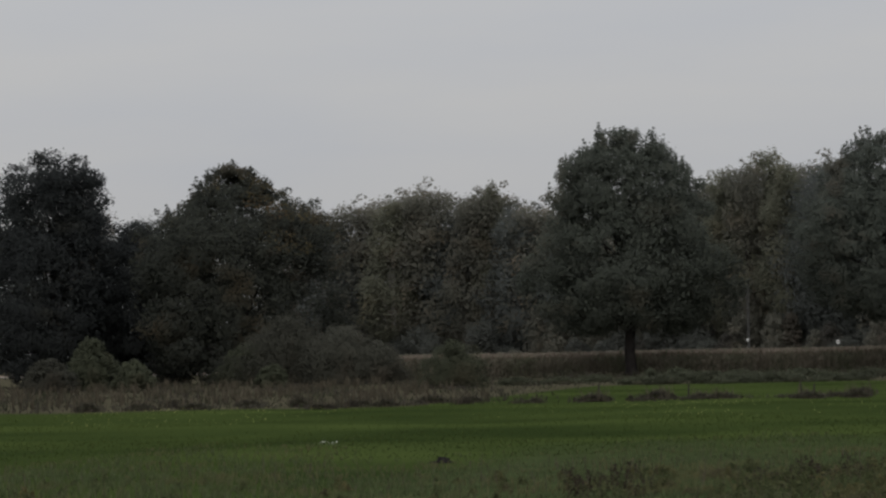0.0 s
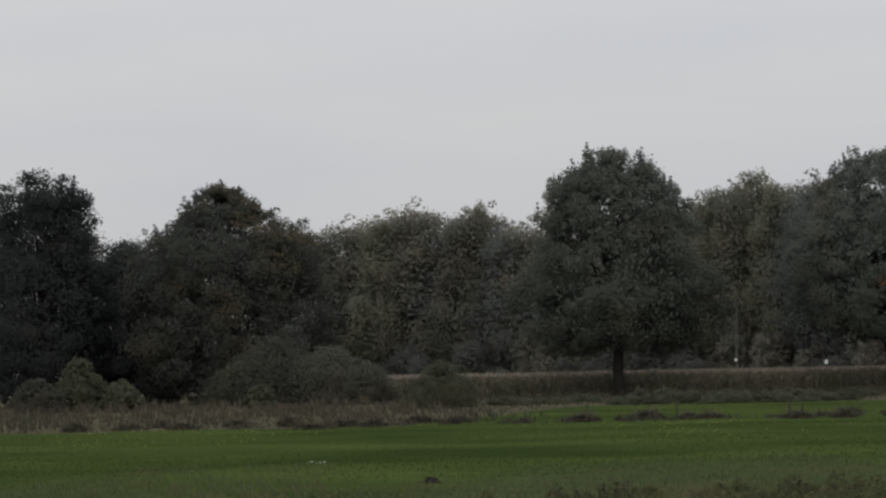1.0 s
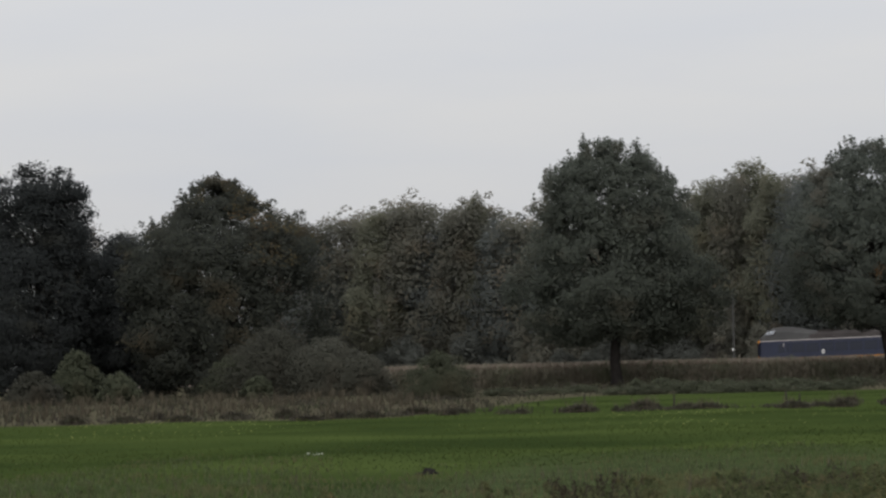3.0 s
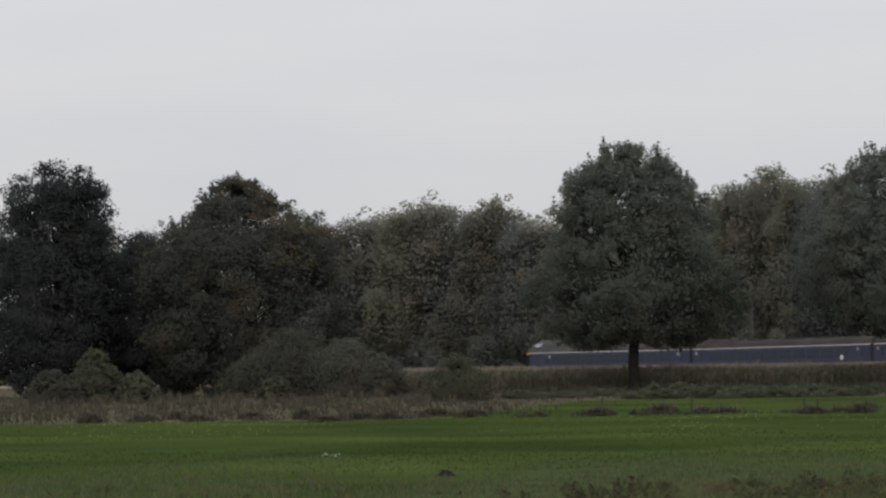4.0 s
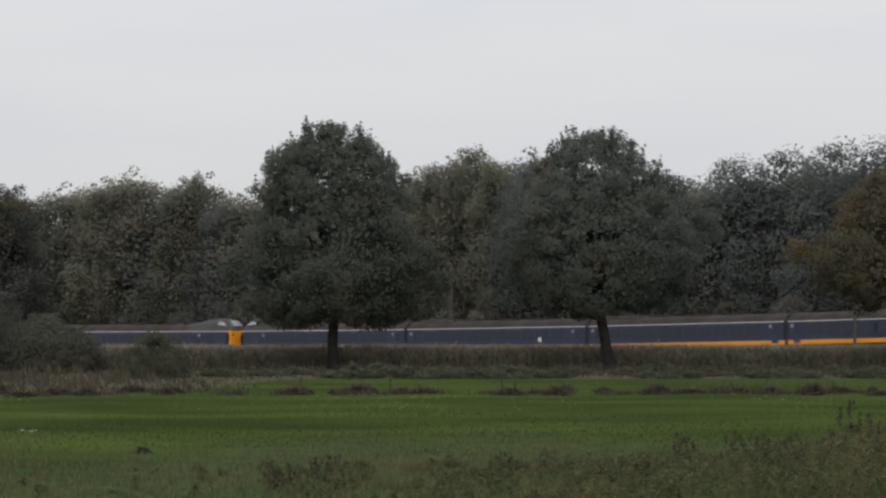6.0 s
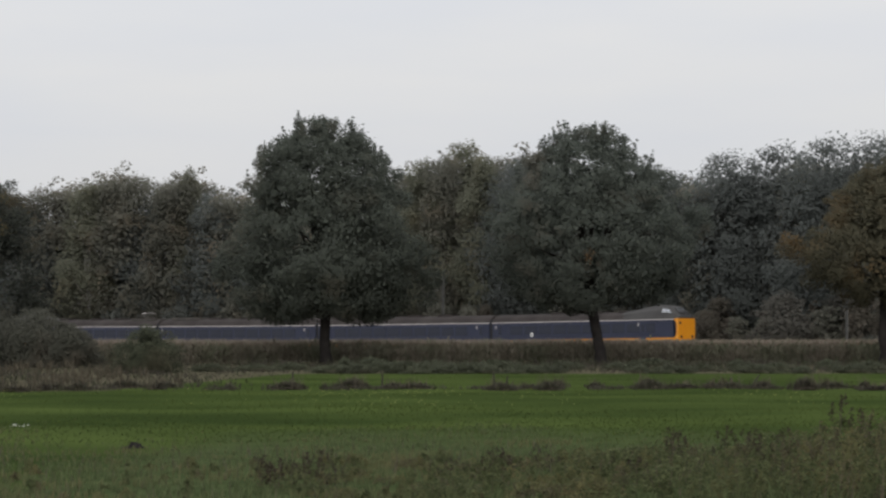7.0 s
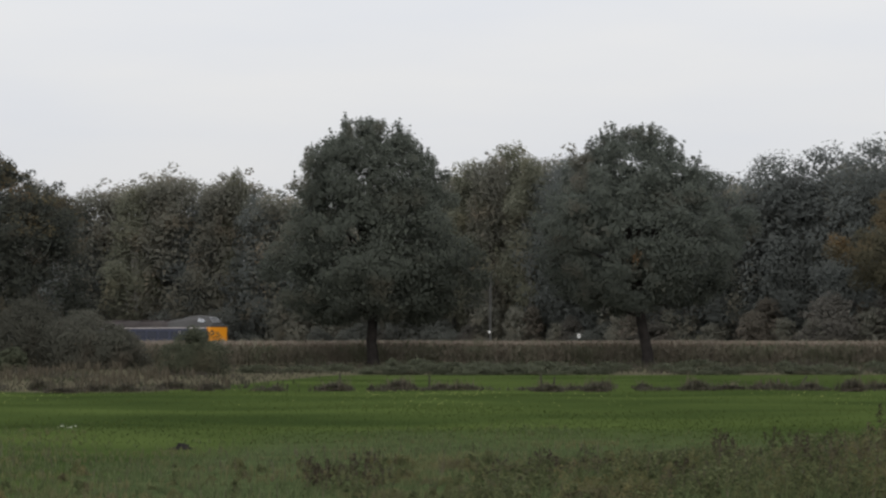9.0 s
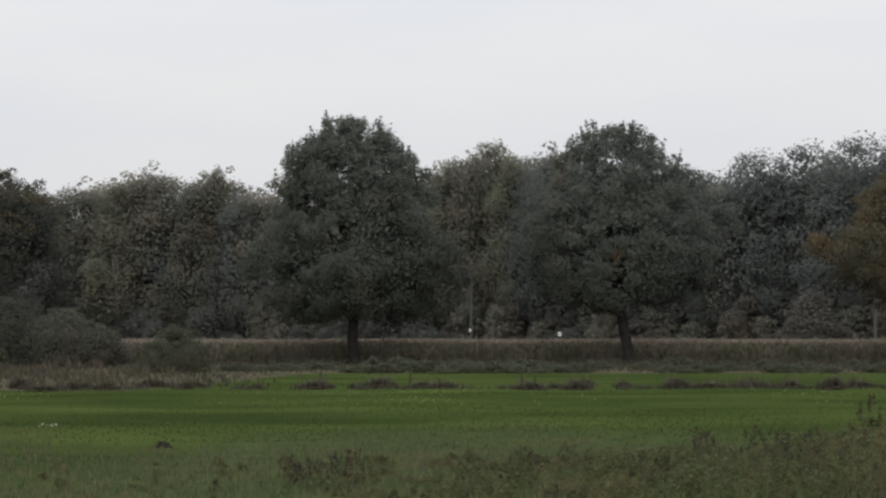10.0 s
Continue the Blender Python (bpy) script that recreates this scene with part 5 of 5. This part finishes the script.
def tall_herb(seed, height, kind):
    """An upright herb in seed: ribbed stem, ascending side shoots, narrow leaves and brown panicles."""
    rng = np.random.default_rng(seed)
    ob = new("tall_herb")
    bm = rod(bmesh.new(), (0, 0, 0), (0.03, 0, height), 0.008, 0.003, 6)
    tips = [(0.03, 0.0, height, 0.22)]
    for j in range(11):
        z = height * (0.28 + 0.06 * j)
        a = j * 2.4 + seed
        reach = 0.20 * (1.15 - z / height) + 0.05
        end = (reach * math.cos(a), reach * math.sin(a), z + height * 0.17)
        rod(bm, (0.02 * z / height, 0, z), end, 0.004, 0.002, 5)
        tips.append((*end, 0.12))
    part("stem", bm, WEED_STEM, ob, "dry reddish brown stem with side shoots")
    pts = []
    for x, y, z, run in tips:
        t = rng.uniform(-1, 0.25, 34)
        pts.append(np.stack([x * (1 + 0.5 * t * run) + rng.normal(size=34) * 0.014, y * (1 + 0.5 * t * run) + rng.normal(size=34) * 0.014, z + t * run], 1))
    pts = np.concatenate(pts)
    v, f = leaf_faces(rng, pts, unit(rng, len(pts)), 0.016, 0.5)
    tagged(child("seed_panicle", mesh_of("seed_panicle", v, f, SEED if kind == "dark" else WEED_BROWN), ob), kind="stuff")
    m = 150
    t, a = rng.uniform(0.04, 0.75, m), rng.uniform(0, 6.283, m)
    r = (0.04 + 0.16 * (1 - t)) * rng.uniform(0.4, 1.1, m)
    v, f = leaf_faces(rng, np.stack([r * np.cos(a), r * np.sin(a), t * height], 1), np.stack([np.cos(a), np.sin(a), np.full(m, 0.8)], 1), 0.040, 0.30)
    tagged(child("foliage", mesh_of("foliage", v, f, WEED), ob), kind="stuff")
    return tagged(ob, "tall dark withered herb with brown seed panicles" if kind == "dark" else "tall brown herb in seed among the weeds", "weed", "tall herbs on the near bank")


def leafy_clump(seed, mat, label):
    """A low mound of broad drooping leaves on several stalks."""
    rng = np.random.default_rng(seed)
    ob = new("leafy_weed")
    m = 1100
    a, q = rng.uniform(0, 6.283, m), rng.uniform(0, 1, m) ** 0.6
    lump = 1 + 0.3 * np.sin(3 * a + seed)
    r = 0.30 * q * lump
    z = 0.36 * np.sqrt(np.clip(1.05 - q ** 2, 0, 1)) * rng.uniform(0.35, 1.1, m)
    v, f = leaf_faces(rng, np.stack([r * np.cos(a), r * np.sin(a), z], 1), np.stack([np.cos(a) * q, np.sin(a) * q, np.full(m, 0.8)], 1), 0.019, 0.5)
    tagged(child("foliage", mesh_of("foliage", v, f, mat), ob), kind="stuff")
    bm = bmesh.new()
    for k in range(9):
        b = k * 0.7 + seed
        rod(bm, (0.04 * math.cos(b), 0.04 * math.sin(b), 0), (0.2 * math.cos(b), 0.2 * math.sin(b), 0.36), 0.005, 0.002, 5)
    tagged(part("stem", bm, WEED_STEM, ob), kind="stuff")
    return tagged(ob, label, "weed", "leafy weeds on the near bank")


def build_bank_plants():
    rng = np.random.default_rng(91)
    herbs = [tall_herb(1, 1.0, "dark"), tall_herb(2, 1.0, "brown"), tall_herb(5, 1.0, "brown")]
    clumps = [leafy_clump(3, WEED, "leafy olive green weed on the near bank"), leafy_clump(4, YELLOWING, "leafy weed turning yellow on the near bank"), leafy_clump(6, WEED_BROWN, "withered brown leafy weed on the near bank")]
    used = set()

    def plant(ob, x, y, w, h):
        m = pose(x, y, float(ground_z(x, y)) - 0.02, rng.uniform(-7, 7), rng.uniform(-7, 7), rng.uniform(0, 360)) @ Matrix.Diagonal((w, w, h, 1))
        if ob.name in used:
            copy_thing(ob, m)
        else:
            ob.matrix_basis = m
            used.add(ob.name)

    for k in range(64):
        b = 178 - 150 * (k / 63) ** 1.25 + rng.uniform(-4, 4)
        d = rng.uniform(52, 63)
        h = np.interp(b, [20, 60, 100, 140, 178], [0.30, 0.42, 0.66, 0.98, 1.15]) * rng.uniform(0.55, 1.15)
        x, y = spot(b, d)
        plant(herbs[k % 3], x, y, 0.6 + 0.5 * h, h)
    for k in range(60):
        b = 178 - 190 * (k / 59) ** 1.1 + rng.uniform(-4, 4)
        x, y = spot(b, rng.uniform(50, 66))
        h = np.interp(b, [-12, 30, 80, 178], [0.35, 0.55, 0.9, 1.4]) * rng.uniform(0.6, 1.2)
        plant(clumps[int(rng.choice([0, 0, 1, 1, 2])) if k > 2 else k], x, y, 0.6 + 0.55 * h, h)
    for b, h in ((-16, 0.42), (-12.4, 0.36), (-8.6, 0.40), (-3.2, 0.45), (0.4, 0.50), (3.0, 0.34)):
        x, y = spot(b, 56 + rng.uniform(-0.8, 0.8))
        plant(herbs[0], x, y, 0.6, h)


build_grass()
build_rough_patches()
build_ditch()
build_molehill()
build_flowers()
build_weeds()
build_bank_plants()


def motions():
    times = [0.5 * k for k in range(21)]
    for ob, start, length in TRAIN:
        rows = []
        for t in times:
            u = start - SPEED * (t - 6.0)
            a, b = on_track(u), on_track(u + length)
            tilt = math.degrees(math.atan2(b.z - a.z, length))
            rows.append((t, pose(a.x, a.y, a.z, 0, -tilt, HEADING)))
        walk(ob, rows)


motions()
